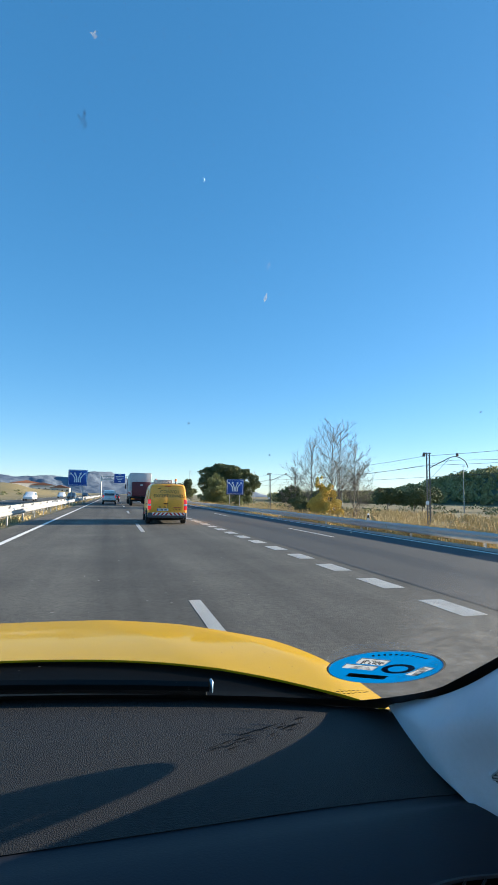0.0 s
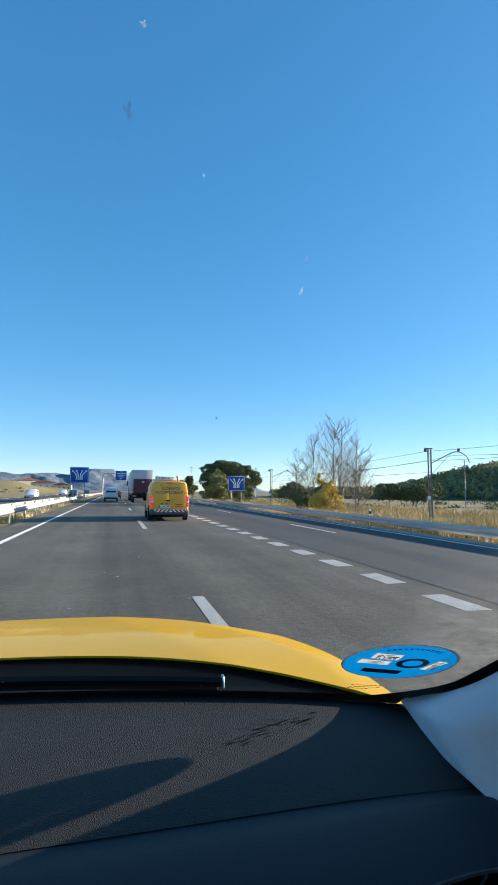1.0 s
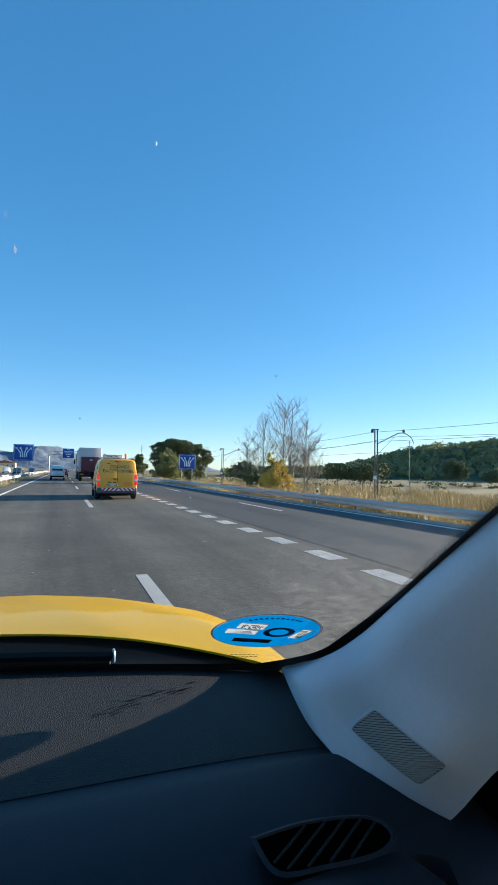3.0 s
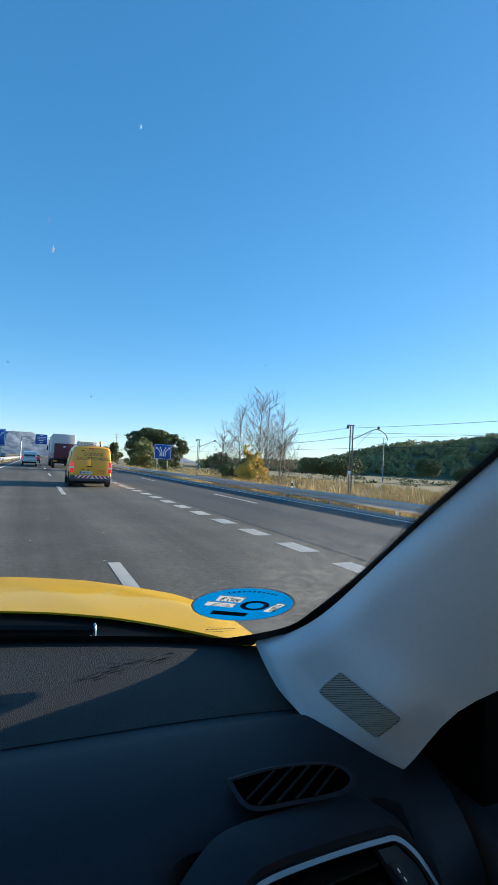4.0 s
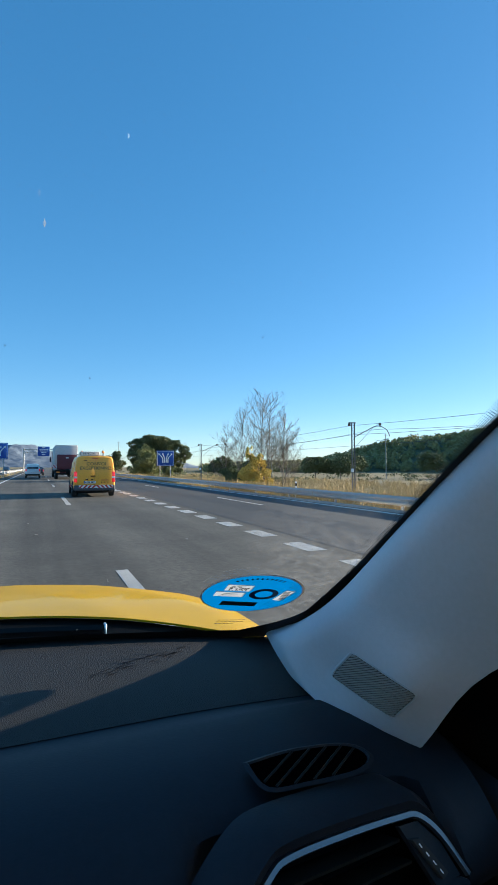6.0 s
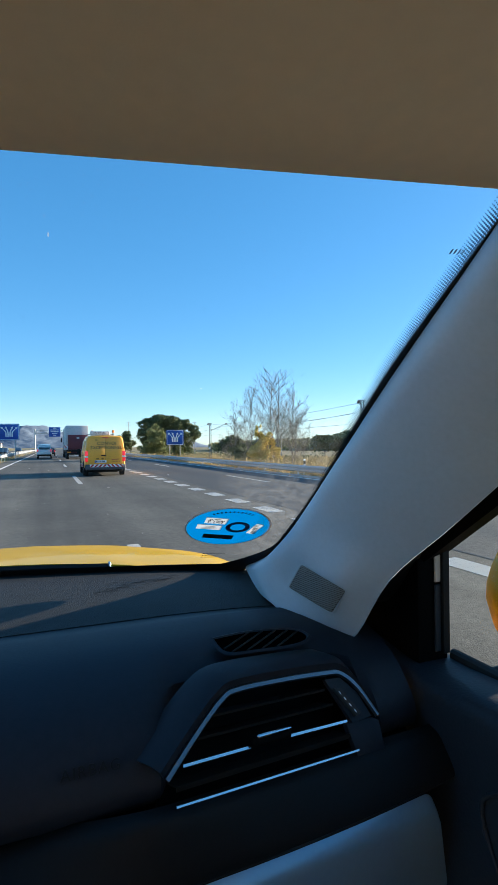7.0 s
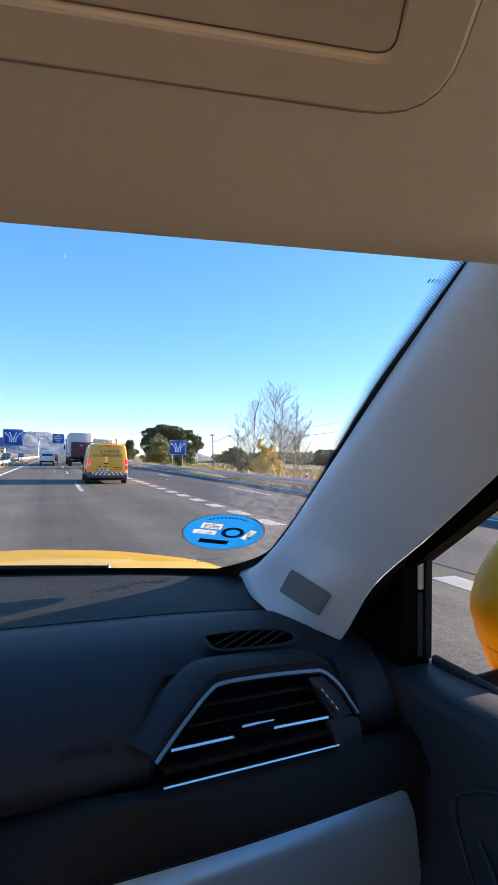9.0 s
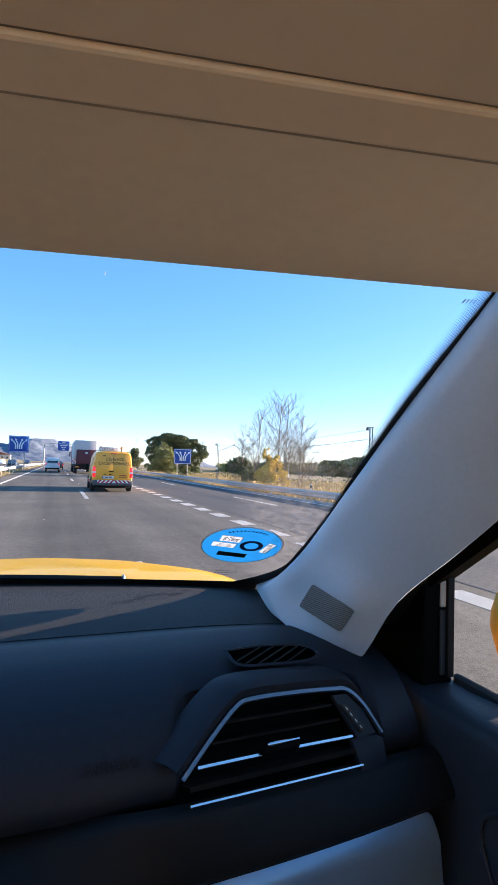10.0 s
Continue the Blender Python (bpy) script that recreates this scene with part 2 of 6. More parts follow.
GRILLE_RIB = material("speaker_rib", (0.26, 0.25, 0.235), 0.75, var=0.05, scale=40)
STICKER = paper_material("sticker_blue", (0.008, 0.26, 0.66))
STICKER_DARK = material("sticker_navy", (0.006, 0.03, 0.13), 0.45)
STICKER_LABEL = paper_material("sticker_label", (0.72, 0.74, 0.72))
STICKER_INK = material("sticker_ink", (0.02, 0.025, 0.03), 0.5)
SLOT_SHADE = material("slot_shade_black", (0.0012, 0.0012, 0.0012), 0.9, spec=0.0)
FRIT = material("black_frit", (0.006, 0.006, 0.007), 0.6, var=0.1)
GLASS = glass_material("windscreen_glass", (0.975, 0.98, 0.98), 0.25)
SIDE_GLASS = glass_material("side_window_glass", (0.93, 0.95, 0.93), 0.5)
TAN_CLOTH = material("tan_bounce_cloth", (0.62, 0.46, 0.29), 0.9, var=0.1, scale=20, bump=0.3, bump_scale=300)
MOON = lamp_material("moon", (0.8, 0.88, 1.0), 0.42)


# ---------------------------------------------------------------- builders
def mesh_of(bm, mats, smooth=True):
    me = bpy.data.meshes.new("mesh")
    bmesh.ops.recalc_face_normals(bm, faces=bm.faces)
    for f in bm.faces:
        f.smooth = smooth
    bm.to_mesh(me)
    bm.free()
    for m in mats if isinstance(mats, (list, tuple)) else [mats]:
        me.materials.append(m)
    if smooth:
        me.set_sharp_from_angle(angle=radians(38))
    return me


def thing(name, label, category, at=(0, 0, 0), rz=0, group="", kind=""):
    ob = new(name)
    ob.empty_display_size = 0.1
    ob.matrix_world = pose(*at, 0, 0, rz)
    return tagged(ob, label, category, group, kind)


def part(name, bm, mat, parent=None, label="", smooth=True):
    ob = new(name, mesh_of(bm, mat, smooth))
    if parent:
        ob.parent = parent
    if label:
        ob["label"] = label
    return ob


def solid(name, bm, mat, label, category, kind="", group="", smooth=True):
    return tagged(new(name, mesh_of(bm, mat, smooth)), label, category, group, kind)


def box(bm, c, s, bevel=0.0, segs=2, m=None):
    geo = bmesh.ops.create_cube(bm, size=1)
    vs = geo["verts"]
    bmesh.ops.scale(bm, vec=s, verts=vs)
    if bevel:
        es = list({ed for v in vs for ed in v.link_edges})
        out = bmesh.ops.bevel(bm, geom=es, offset=min(bevel, min(s) * 0.49), segments=segs, affect="EDGES", profile=0.5)
        vs = list({v for f in out["faces"] for v in f.verts} | {v for v in vs if v.is_valid})
    bmesh.ops.transform(bm, matrix=(m or Matrix()) @ Matrix.Translation(c), verts=vs)
    return vs


def boxed(c, s, bevel=0.0, segs=2, m=None):
    bm = bmesh.new()
    box(bm, c, s, bevel, segs, m)
    return bm


def tube(bm, pts, r, sides=8, r2=None, cap=True):
    """A tapered round bar through the given points."""
    pts = [Vector(p) for p in pts]
    rings = []
    up = Vector((0.13, 0.31, 0.94))
    for i, p in enumerate(pts):
        d = (pts[min(i + 1, len(pts) - 1)] - pts[max(i - 1, 0)]).normalized()
        s = d.cross(up)
        if s.length < 0.05:
            s = d.cross(Vector((1, 0, 0)))
        s.normalize()
        w = s.cross(d)
        rad = r + ((r if r2 is None else r2) - r) * i / max(1, len(pts) - 1)
        rings.append([bm.verts.new(p + rad * (math.cos(k * math.tau / sides) * s + math.sin(k * math.tau / sides) * w)) for k in range(sides)])
    for a_, b_ in zip(rings, rings[1:]):
        for k in range(sides):
            bm.faces.new((a_[k], a_[(k + 1) % sides], b_[(k + 1) % sides], b_[k]))
    if cap:
        bm.faces.new(rings[0][::-1])
        bm.faces.new(rings[-1])
    return bm


def bar(pts, r, sides=8, r2=None):
    return tube(bmesh.new(), pts, r, sides, r2)


def loft(rows, close=False, thick=0.0, caps=False):
    """A sheet through rows of points; with thick it becomes a solid skin."""
    bm = bmesh.new()
    grid = [[bm.verts.new(p) for p in row] for row in rows]
    n = len(grid[0])
    for a_, b_ in zip(grid, grid[1:]):
        for k in range(n if close else n - 1):
            bm.faces.new((a_[k], a_[(k + 1) % n], b_[(k + 1) % n], b_[k]))
    if caps:
        bm.faces.new(grid[0][::-1])
        bm.faces.new(grid[-1])
    if thick:
        bmesh.ops.recalc_face_normals(bm, faces=bm.faces)
        bmesh.ops.solidify(bm, geom=bm.faces[:], thickness=thick)
    return bm


def prism(outline, lo, hi, axis="y", bevel=0.0):
    """A closed outline pushed along an axis from lo to hi. Outline: (x, z) for y, (y, z) for x, (x, y) for z."""
    bm = bmesh.new()

    def at(p, d):
        return {"y": (p[0], d, p[1]), "x": (d, p[0], p[1]), "z": (p[0], p[1], d)}[axis]

    a_ = [bm.verts.new(at(p, lo)) for p in outline]
    b_ = [bm.verts.new(at(p, hi)) for p in outline]
    bm.faces.new(a_)
    bm.faces.new(b_[::-1])
    n = len(outline)
    for k in range(n):
        bm.faces.new((a_[k], b_[k], b_[(k + 1) % n], a_[(k + 1) % n]))
    if bevel:
        bmesh.ops.bevel(bm, geom=bm.edges[:], offset=bevel, segments=2, affect="EDGES", profile=0.5)
    return bm


def joined(*bms):
    out = bmesh.new()
    for b_ in bms:
        me = bpy.data.meshes.new("tmp")
        b_.to_mesh(me)
        b_.free()
        out.from_mesh(me)
        bpy.data.meshes.remove(me)
    return out


def moved(bm, m):
    bmesh.ops.transform(bm, matrix=m, verts=bm.verts)
    return bm


def spline(points, n):
    """A smooth curve through a few control points."""
    p = [Vector(q) for q in points]
    out = []
    for i in range(n):
        s = i / (n - 1) * (len(p) - 1)
        k = min(int(s), len(p) - 2)
        f = s - k
        p0, p1, p2, p3 = p[max(k - 1, 0)], p[k], p[k + 1], p[min(k + 2, len(p) - 1)]
        out.append(0.5 * (2 * p1 + (p2 - p0) * f + (2 * p0 - 5 * p1 + 4 * p2 - p3) * f * f + (3 * p1 - p0 - 3 * p2 + p3) * f ** 3))
    return out


def lettering(text, size, depth, mat, m, parent, name="lettering", spread=1.0):
    """Raised letters of the built-in font, as a mesh."""
    cu = bpy.data.curves.new("text", "FONT")
    cu.body, cu.size, cu.extrude, cu.align_x, cu.align_y = text, size, depth, "CENTER", "CENTER"
    cu.space_character = spread
    cu.resolution_u = 3
    tmp = bpy.data.objects.new("tmp", cu)
    scene.collection.objects.link(tmp)
    me = bpy.data.meshes.new_from_object(tmp.evaluated_get(bpy.context.evaluated_depsgraph_get()))
    bpy.data.objects.remove(tmp)
    me.materials.clear()
    me.materials.append(mat)
    ob = new(name, me)
    ob.parent = parent
    ob.matrix_local = m
    return ob


def soup(name, verts, faces, mat, smooth=False):
    me = bpy.data.meshes.new(name)
    me.from_pydata(verts, [], faces)
    me.materials.append(mat)
    if smooth:
        me.polygons.foreach_set("use_smooth", [True] * len(me.polygons))
    me.update()
    return me


rng = np.random.default_rng(7)


def leaf_cards(centres, size):
    """Small randomly turned leaf quads round the given centres."""
    n = len(centres)
    u = rng.normal(size=(n, 3))
    u /= np.linalg.norm(u, axis=1)[:, None]
    w = np.cross(u, rng.normal(size=(n, 3)))
    w /= np.linalg.norm(w, axis=1)[:, None]
    s = size * rng.uniform(0.55, 1.3, (n, 1))
    v = np.stack([centres - u * s, centres - w * s * 0.55, centres + u * s, centres + w * s * 0.55], 1).reshape(-1, 3)
    f = np.arange(4 * n).reshape(-1, 4)
    return v, f


def crown_points(lobes, n, hollow=0.55):
    """Points in many small clumps over the outer shell of several lobes (x, y, z, rx, ry, rz)."""
    clumps = []
    for l_ in lobes:
        many = max(9, int(11 * (l_[3] * l_[4] * l_[5]) ** 0.5))
        d = rng.normal(size=(many, 3))
        d /= np.linalg.norm(d, axis=1)[:, None]
        c = np.array(l_[:3]) + d * rng.uniform(0.45, 0.92, (many, 1)) * np.array(l_[3:])
        size = rng.uniform(0.24, 0.46, (many, 1)) * np.array(l_[3:]) * (1, 1, 0.8)
        clumps.append(np.concatenate([c, size], 1))
    clumps = np.concatenate(clumps)
    vol = clumps[:, 3] * clumps[:, 4]
    pick = rng.choice(len(clumps), n, p=vol / vol.sum())
    d = rng.normal(size=(n, 3))
    d /= np.linalg.norm(d, axis=1)[:, None]
    d[:, 2] = np.abs(d[:, 2]) * np.where(rng.uniform(size=n) < 0.75, 1, -1)  # fuller on top of each clump
    rad = rng.uniform(hollow, 1.0, (n, 1)) ** 0.6 * (1 + 0.25 * rng.normal(size=(n, 1)) * (rng.uniform(size=(n, 1)) < 0.25))
    return clumps[pick, :3] + d * rad * clumps[pick, 3:]


# ---------------------------------------------------------------- ground, road and distance
LANES = (1.14, 4.45, 7.78)  # lines between the lanes
EDGE_R, EDGE_L, RAIL_R, RAIL_L = 9.98, -3.0, 10.9, -4.45


def smooth01(v):
    v = np.clip(v, 0, 1)
    return v * v * (3 - 2 * v)


def ground_z(x, y):
    """Height of the land: the road's platform, a fall to the fields, a cut slope across the other carriageway."""
    x, y = np.asarray(x, float), np.asarray(y, float)
    z = np.full(np.broadcast(x, y).shape, ROAD - 0.06)
    z = z - 0.25 * smooth01((x - 10.0) / 1.2) - 1.9 * smooth01((x - 11.5) / 9.0)
    rise = smooth01((-x - 23) / 22) * (3.2 + 1.6 * np.sin(y * 0.031) + 0.9 * np.sin(y * 0.083 + 1))
    z = z + rise * smooth01((y + 20) / 60) * (1 - smooth01((y - 420) / 300))
    far = np.hypot(x, y)
    z = z + 0.35 * np.sin(x * 0.07) * np.sin(y * 0.05 + 0.4) * smooth01((x - 18) / 15) * (1 - smooth01((far - 300) / 200))
    return z


def axis_steps(reach, near, growth=1.16):
    out, s = [0.0], near
    while out[-1] < reach:
        out.append(out[-1] + s)
        s *= growth
    return out


xs = sorted({-v for v in axis_steps(4200, 1.0, 1.09)} | set(axis_steps(4200, 1.0, 1.09)))
ys = sorted({-v for v in axis_steps(1200, 3.0, 1.25)} | set(axis_steps(4600, 3.0, 1.08)))
gx, gy = np.meshgrid(xs, ys)
gz = ground_z(gx, gy)
nv = len(xs)
faces = [(r * nv + c, r * nv + c + 1, (r + 1) * nv + c + 1, (r + 1) * nv + c) for r in range(len(ys) - 1) for c in range(nv - 1)]
tagged(new("ground", soup("ground", np.stack([gx, gy, gz], -1).reshape(-1, 3).tolist(), faces, SOIL, True)),
       "dry ochre soil and stubble fields beside the motorway", "ground", kind="structure")


def strip(x0, x1, y0, y1, z0, z1):
    return boxed(((x0 + x1) / 2, (y0 + y1) / 2, (z0 + z1) / 2), (x1 - x0, y1 - y0, z1 - z0))


road = solid("road", strip(-4.1, 10.3, -90, 1500, ROAD - 0.05, ROAD), ASPHALT, "worn grey asphalt carriageway with tyre-darkened lanes", "road", "structure", smooth=False)
far_road = solid("road_opposite", strip(-17.3, -5.9, -90, 1500, ROAD - 0.05, ROAD), ASPHALT, "grey asphalt carriageway of the opposite direction", "road", "structure", smooth=False)
TAR = material("joint_tar", (0.014, 0.014, 0.014), 0.6, var=0.2, scale=4)


def tar_joint(y, skew):
    """A tarred joint that wanders across the carriageway."""
    bm = bmesh.new()
    pts = [(-4.0 + k * 0.58, y + skew * k * 0.7 + 0.05 * noise.noise(Vector((k * 0.9, y, 0)))) for k in range(25)]
    for (x0, y0), (x1, y1) in zip(pts, pts[1:]):
        w = 0.045
        vs = [bm.verts.new((px, py, ROAD + 0.0055)) for px, py in ((x0, y0 - w), (x1, y1 - w), (x1, y1 + w), (x0, y0 + w))]
        bm.faces.new(vs)
    part("joint", bm, TAR, road, "black tarred joint across the lanes")


def seam(x, w, y0, y1):
    """A dark sealed seam along the carriageway."""
    bm = bmesh.new()
    n = int((y1 - y0) / 1.5)
    pts = [(x + 0.03 * noise.noise(Vector((x, k * 0.31, 5))), y0 + (y1 - y0) * k / n, w * (0.6 + 0.8 * abs(noise.noise(Vector((x, k * 0.7, 1)))))) for k in range(n + 1)]
    left = [bm.verts.new((px - pw, py, ROAD + 0.0035)) for px, py, pw in pts]
    right = [bm.verts.new((px + pw, py, ROAD + 0.0035)) for px, py, pw in pts]
    for k in range(n):
        bm.faces.new((left[k], right[k], right[k + 1], left[k + 1]))
    part("seam", bm, TAR, road, "dark sealed seam along the lane")


seam(4.95, 0.02, 2, 160)
NEWER = material("newer_asphalt", (0.062, 0.060, 0.057), 0.8, var=0.5, scale=14, fine=60, spec=0.3, bump=0.5, bump_scale=60)
part("patch", strip(4.96, 9.7, -40, 120, ROAD, ROAD + 0.0022), NEWER, road, "darker, newer asphalt of the merging lane", smooth=False)
for jy, sk in ((61.0, 0.01), (112.0, 0.02)):
    tar_joint(jy, sk)


def dash_mesh(w, length):
    bm = bmesh.new()
    n = 5
    left = [bm.verts.new((-w / 2 + 0.012 * noise.noise(Vector((k * 1.7, w, 3))), -length / 2 + length * k / n, 0)) for k in range(n + 1)]
    right = [bm.verts.new((w / 2 + 0.012 * noise.noise(Vector((k * 1.7, w, 9))), -length / 2 + length * k / n, 0)) for k in range(n + 1)]
    for k in range(n):
        bm.faces.new((left[k], right[k], right[k + 1], left[k + 1]))
    bmesh.ops.solidify(bm, geom=bm.faces[:], thickness=-0.004)
    return mesh_of(bm, PAINT, False)


def dashes(name, x, w, length, period, first, last):
    me = dash_mesh(w, length)
    y = first
    while y < last:
        ob = new(name, me)
        ob.parent = road
        ob.location = (x, y + length / 2, ROAD + 0.003)
        y += period
    return me


dashes("lane_dash", LANES[0], 0.17, 5.5, 18.5, 1.7 - 18.5 * 2, 420)
dashes("block_dash", LANES[1], 0.38, 1.0, 1.93, -15.6, 170)
dashes("lane_dash", LANES[2], 0.13, 5.0, 17.5, 17.4 - 17.5 * 3, 300)
part("edge_line", strip(EDGE_R - 0.08, EDGE_R + 0.08, -90, 900, ROAD, ROAD + 0.004), PAINT, road, "solid white edge line")
part("edge_line", strip(EDGE_L - 0.08, EDGE_L + 0.08, -90, 900, ROAD, ROAD + 0.004), PAINT, road, "solid white edge line")
for lx in (-6.6, -16.8):
    part("edge_line", strip(lx - 0.08, lx + 0.08, -90, 900, ROAD, ROAD + 0.004), PAINT, far_road)
me = dash_mesh(0.15, 5.0)
for k in range(24):
    ob = new("lane_dash", me)
    ob.parent = far_road
    ob.location = (-11.4, -20 + 17 * k, ROAD + 0.001)


def w_beam(y0, y1):
    """The folded W profile of a crash barrier."""
    prof = [(0.0, 0.155), (0.035, 0.14), (0.075, 0.095), (0.075, 0.055), (0.02, 0.02), (0.02, -0.02), (0.075, -0.055), (0.075, -0.095), (0.035, -0.14), (0.0, -0.155)]
    rows = [[(px, y, pz) for px, pz in prof] for y in (y0, y1)]
    return loft(rows, thick=0.004)


def guardrail(name, x, facing, label, base, first, last, shift=0.0):
    g = thing(name, label, "guardrail", (x, 0, base))
    post_me = mesh_of(joined(boxed((0, 0, 0.36), (0.055, 0.1, 0.72), 0.006, 1), boxed((-0.055 * 1, 0, 0.58), (0.07, 0.13, 0.2), 0.008, 1)), GALV)
    beam_me = mesh_of(moved(w_beam(0, 4.0), Matrix.Diagonal((-1, 1, 1, 1))), GALV)
    turn = 0 if facing < 0 else 180
    k = first
    while k < last:
        for nm, me_, off in (("post", post_me, (0, 0, 0)), ("beam", beam_me, (-0.09 if facing < 0 else 0.09, 0 if facing < 0 else 4.0, 0.58))):
            ob = new(nm, me_)
            ob.parent = g
            ob.matrix_local = pose(off[0], k * 4 + shift + off[1], off[2], 0, 0, turn)
        k += 1
    return g


guardrail("guardrail", RAIL_R, -1, "galvanised steel crash barrier along the road's verge", ROAD - 0.27, -12, 60, 1.3)
guardrail("guardrail", RAIL_L, 1, "galvanised steel crash barrier along the central reserve", ROAD - 0.02, -6, 60, 0.4)
guardrail("guardrail", RAIL_L - 0.9, -1, "galvanised steel crash barrier facing the opposite carriageway", ROAD - 0.02, -6, 50, 2.2)

kerb = solid("kerb", loft([[(10.25, y, ROAD - 0.02), (10.25, y, ROAD + 0.07), (10.33, y, ROAD + 0.085), (10.55, y, ROAD + 0.03), (10.6, y, ROAD - 0.3)] for y in (-80, 400)]),
             CONCRETE, "low concrete kerb and gutter along the verge", "kerb", "structure")


def hill_ridge(name, az0, az1, dist, depth, height, mat, label, seed, rough_=0.35, base=None, steps=90, rows=10):
    """A ridge standing across a range of bearings; height(s) gives its crest for s from 0 to 1."""
    verts, fs = [], []
    for r in range(rows + 1):
        q = r / rows
        for k in range(steps + 1):
            s = k / steps
            b = radians(az0 + (az1 - az0) * s)
            d = dist + depth * q
            p = Vector((math.sin(b) * d, math.cos(b) * d, 0))
            rise = math.sin(min(1.0, q / 0.6) * math.pi / 2) if q < 0.6 else 1 - 0.25 * (q - 0.6) / 0.4
            n_ = noise.fractal(Vector((s * 9 + seed, q * 2.5, seed)), 0.9, 2.1, 5)
            z = height(s) * rise * (1 + rough_ * n_ * (0.3 + 0.7 * (1 - abs(rise - 0.5)))) + (ROAD - 2.5 if base is None else base)
            verts.append((p.x, p.y, z))
    w = steps + 1
    for r in range(rows):
        for k in range(steps):
            fs.append((r * w + k, r * w + k + 1, (r + 1) * w + k + 1, (r + 1) * w + k))
    return tagged(new(name, soup(name, verts, fs, mat, True)), label, "hill", kind="structure")


def bumps(*items):
    """A crest line from (place, width, height) humps."""
    return lambda s: sum(h * math.exp(-((s - c) / w) ** 2) for c, w, h in items)


hill_ridge("backdrop_mountains", -26, 7.5, 3400, 900, bumps((0.1, 0.2, 105), (0.42, 0.1, 112), (0.56, 0.07, 108), (0.70, 0.09, 138), (0.84, 0.12, 92), (0.97, 0.06, 45)), ROCK, "grey limestone mountains far along the motorway, tinted blue for haze", 3.1, 0.32, steps=240, rows=26)
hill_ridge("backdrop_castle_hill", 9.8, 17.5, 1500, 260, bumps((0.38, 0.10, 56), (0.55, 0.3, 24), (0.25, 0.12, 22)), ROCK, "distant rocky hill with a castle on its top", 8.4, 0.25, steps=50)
wooded = hill_ridge("hill_wooded", 17, 74, 330, 190, bumps((0.1, 0.1, 4), (0.34, 0.12, 12), (0.52, 0.16, 22), (0.75, 0.2, 30), (0.95, 0.1, 24)), WOODED, "low hill covered with dark pine wood", 5.5, 0.25, base=ROAD - 2.6)
hill_ridge("hill_far_left", -34, -12, 420, 150, bumps((0.2, 0.25, 20), (0.6, 0.2, 15), (0.9, 0.12, 8)), OCHRE, "bare ochre hillside beyond the other carriageway", 1.7, 0.3)

def woodland(name, label, hill, n, size, mat, seed, low=-9.0):
    """Tree crowns standing all over a hill, joined into one piece."""
    r = np.random.default_rng(seed)
    me_ = hill.data
    co = np.empty(len(me_.vertices) * 3)
    me_.vertices.foreach_get("co", co)
    co = co.reshape(-1, 3)
    pick = r.integers(0, len(me_.polygons), n)
    pts = []
    for k in pick:
        q = co[list(me_.polygons[k].vertices)]
        w = r.dirichlet((1, 1, 1, 1))
        c = w @ q
        if c[2] < low:
            continue
        s = size * r.uniform(0.6, 1.3)
        d = r.normal(size=(34, 3))
        d /= np.linalg.norm(d, axis=1)[:, None]
        pts.append(c + (0, 0, s * 0.9) + d * r.uniform(0.6, 1, (34, 1)) * (s, s, s * 0.85))
    v, f = leaf_cards(np.concatenate(pts), size * 0.36)
    return tagged(new(name, soup(name, v.tolist(), f.tolist(), mat)), label, "wood", kind="stuff")


castle = thing("castle", "ruined stone castle keep on the distant hill top", "castle", (348, 1560, 0))
for cx, cw, ch in ((0, 16, 66), (-12, 8, 60), (11, 9, 61), (20, 6, 57)):
    part("tower", boxed((cx, 0, ch / 2), (cw, 10, ch), 0.4, 1), CONCRETE, castle, smooth=False)


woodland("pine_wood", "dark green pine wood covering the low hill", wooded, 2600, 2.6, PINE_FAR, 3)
woodland("pine_wood_edge", "lighter pines scattered over the low hill", wooded, 700, 2.2, PINE_LIGHT, 4)


# ---------------------------------------------------------------- plants
def tree(name, label, at, trunk_h, lobes, n, leaf, mat, group="", lean=0.0):
    """A tapered trunk with limbs, and a crown of many small leaf clumps in lobes."""
    t = thing(name, label, "tree", at, group=group)
    top = Vector((lean, 0, trunk_h))
    bm = tube(bmesh.new(), spline([(0, 0, -0.4), (lean * 0.3, 0.05, trunk_h * 0.5), top], 6), 0.05 * trunk_h ** 0.8 + 0.06, 8, 0.05)
    for l_ in lobes:
        tube(bm, spline([top * 0.55, (top * 0.4 + Vector(l_[:3]) * 0.5), l_[:3]], 5), 0.07, 5, 0.02)
    part("trunk", bm, BARK, t)
    v, f = leaf_cards(crown_points(lobes, n), leaf)
    ob = new("crown", soup("crown", v.tolist(), f.tolist(), mat))
    ob.parent = t
    return t


def base_at(x, y, dz=0.0):
    return (x, y, float(ground_z(x, y)) + dz)


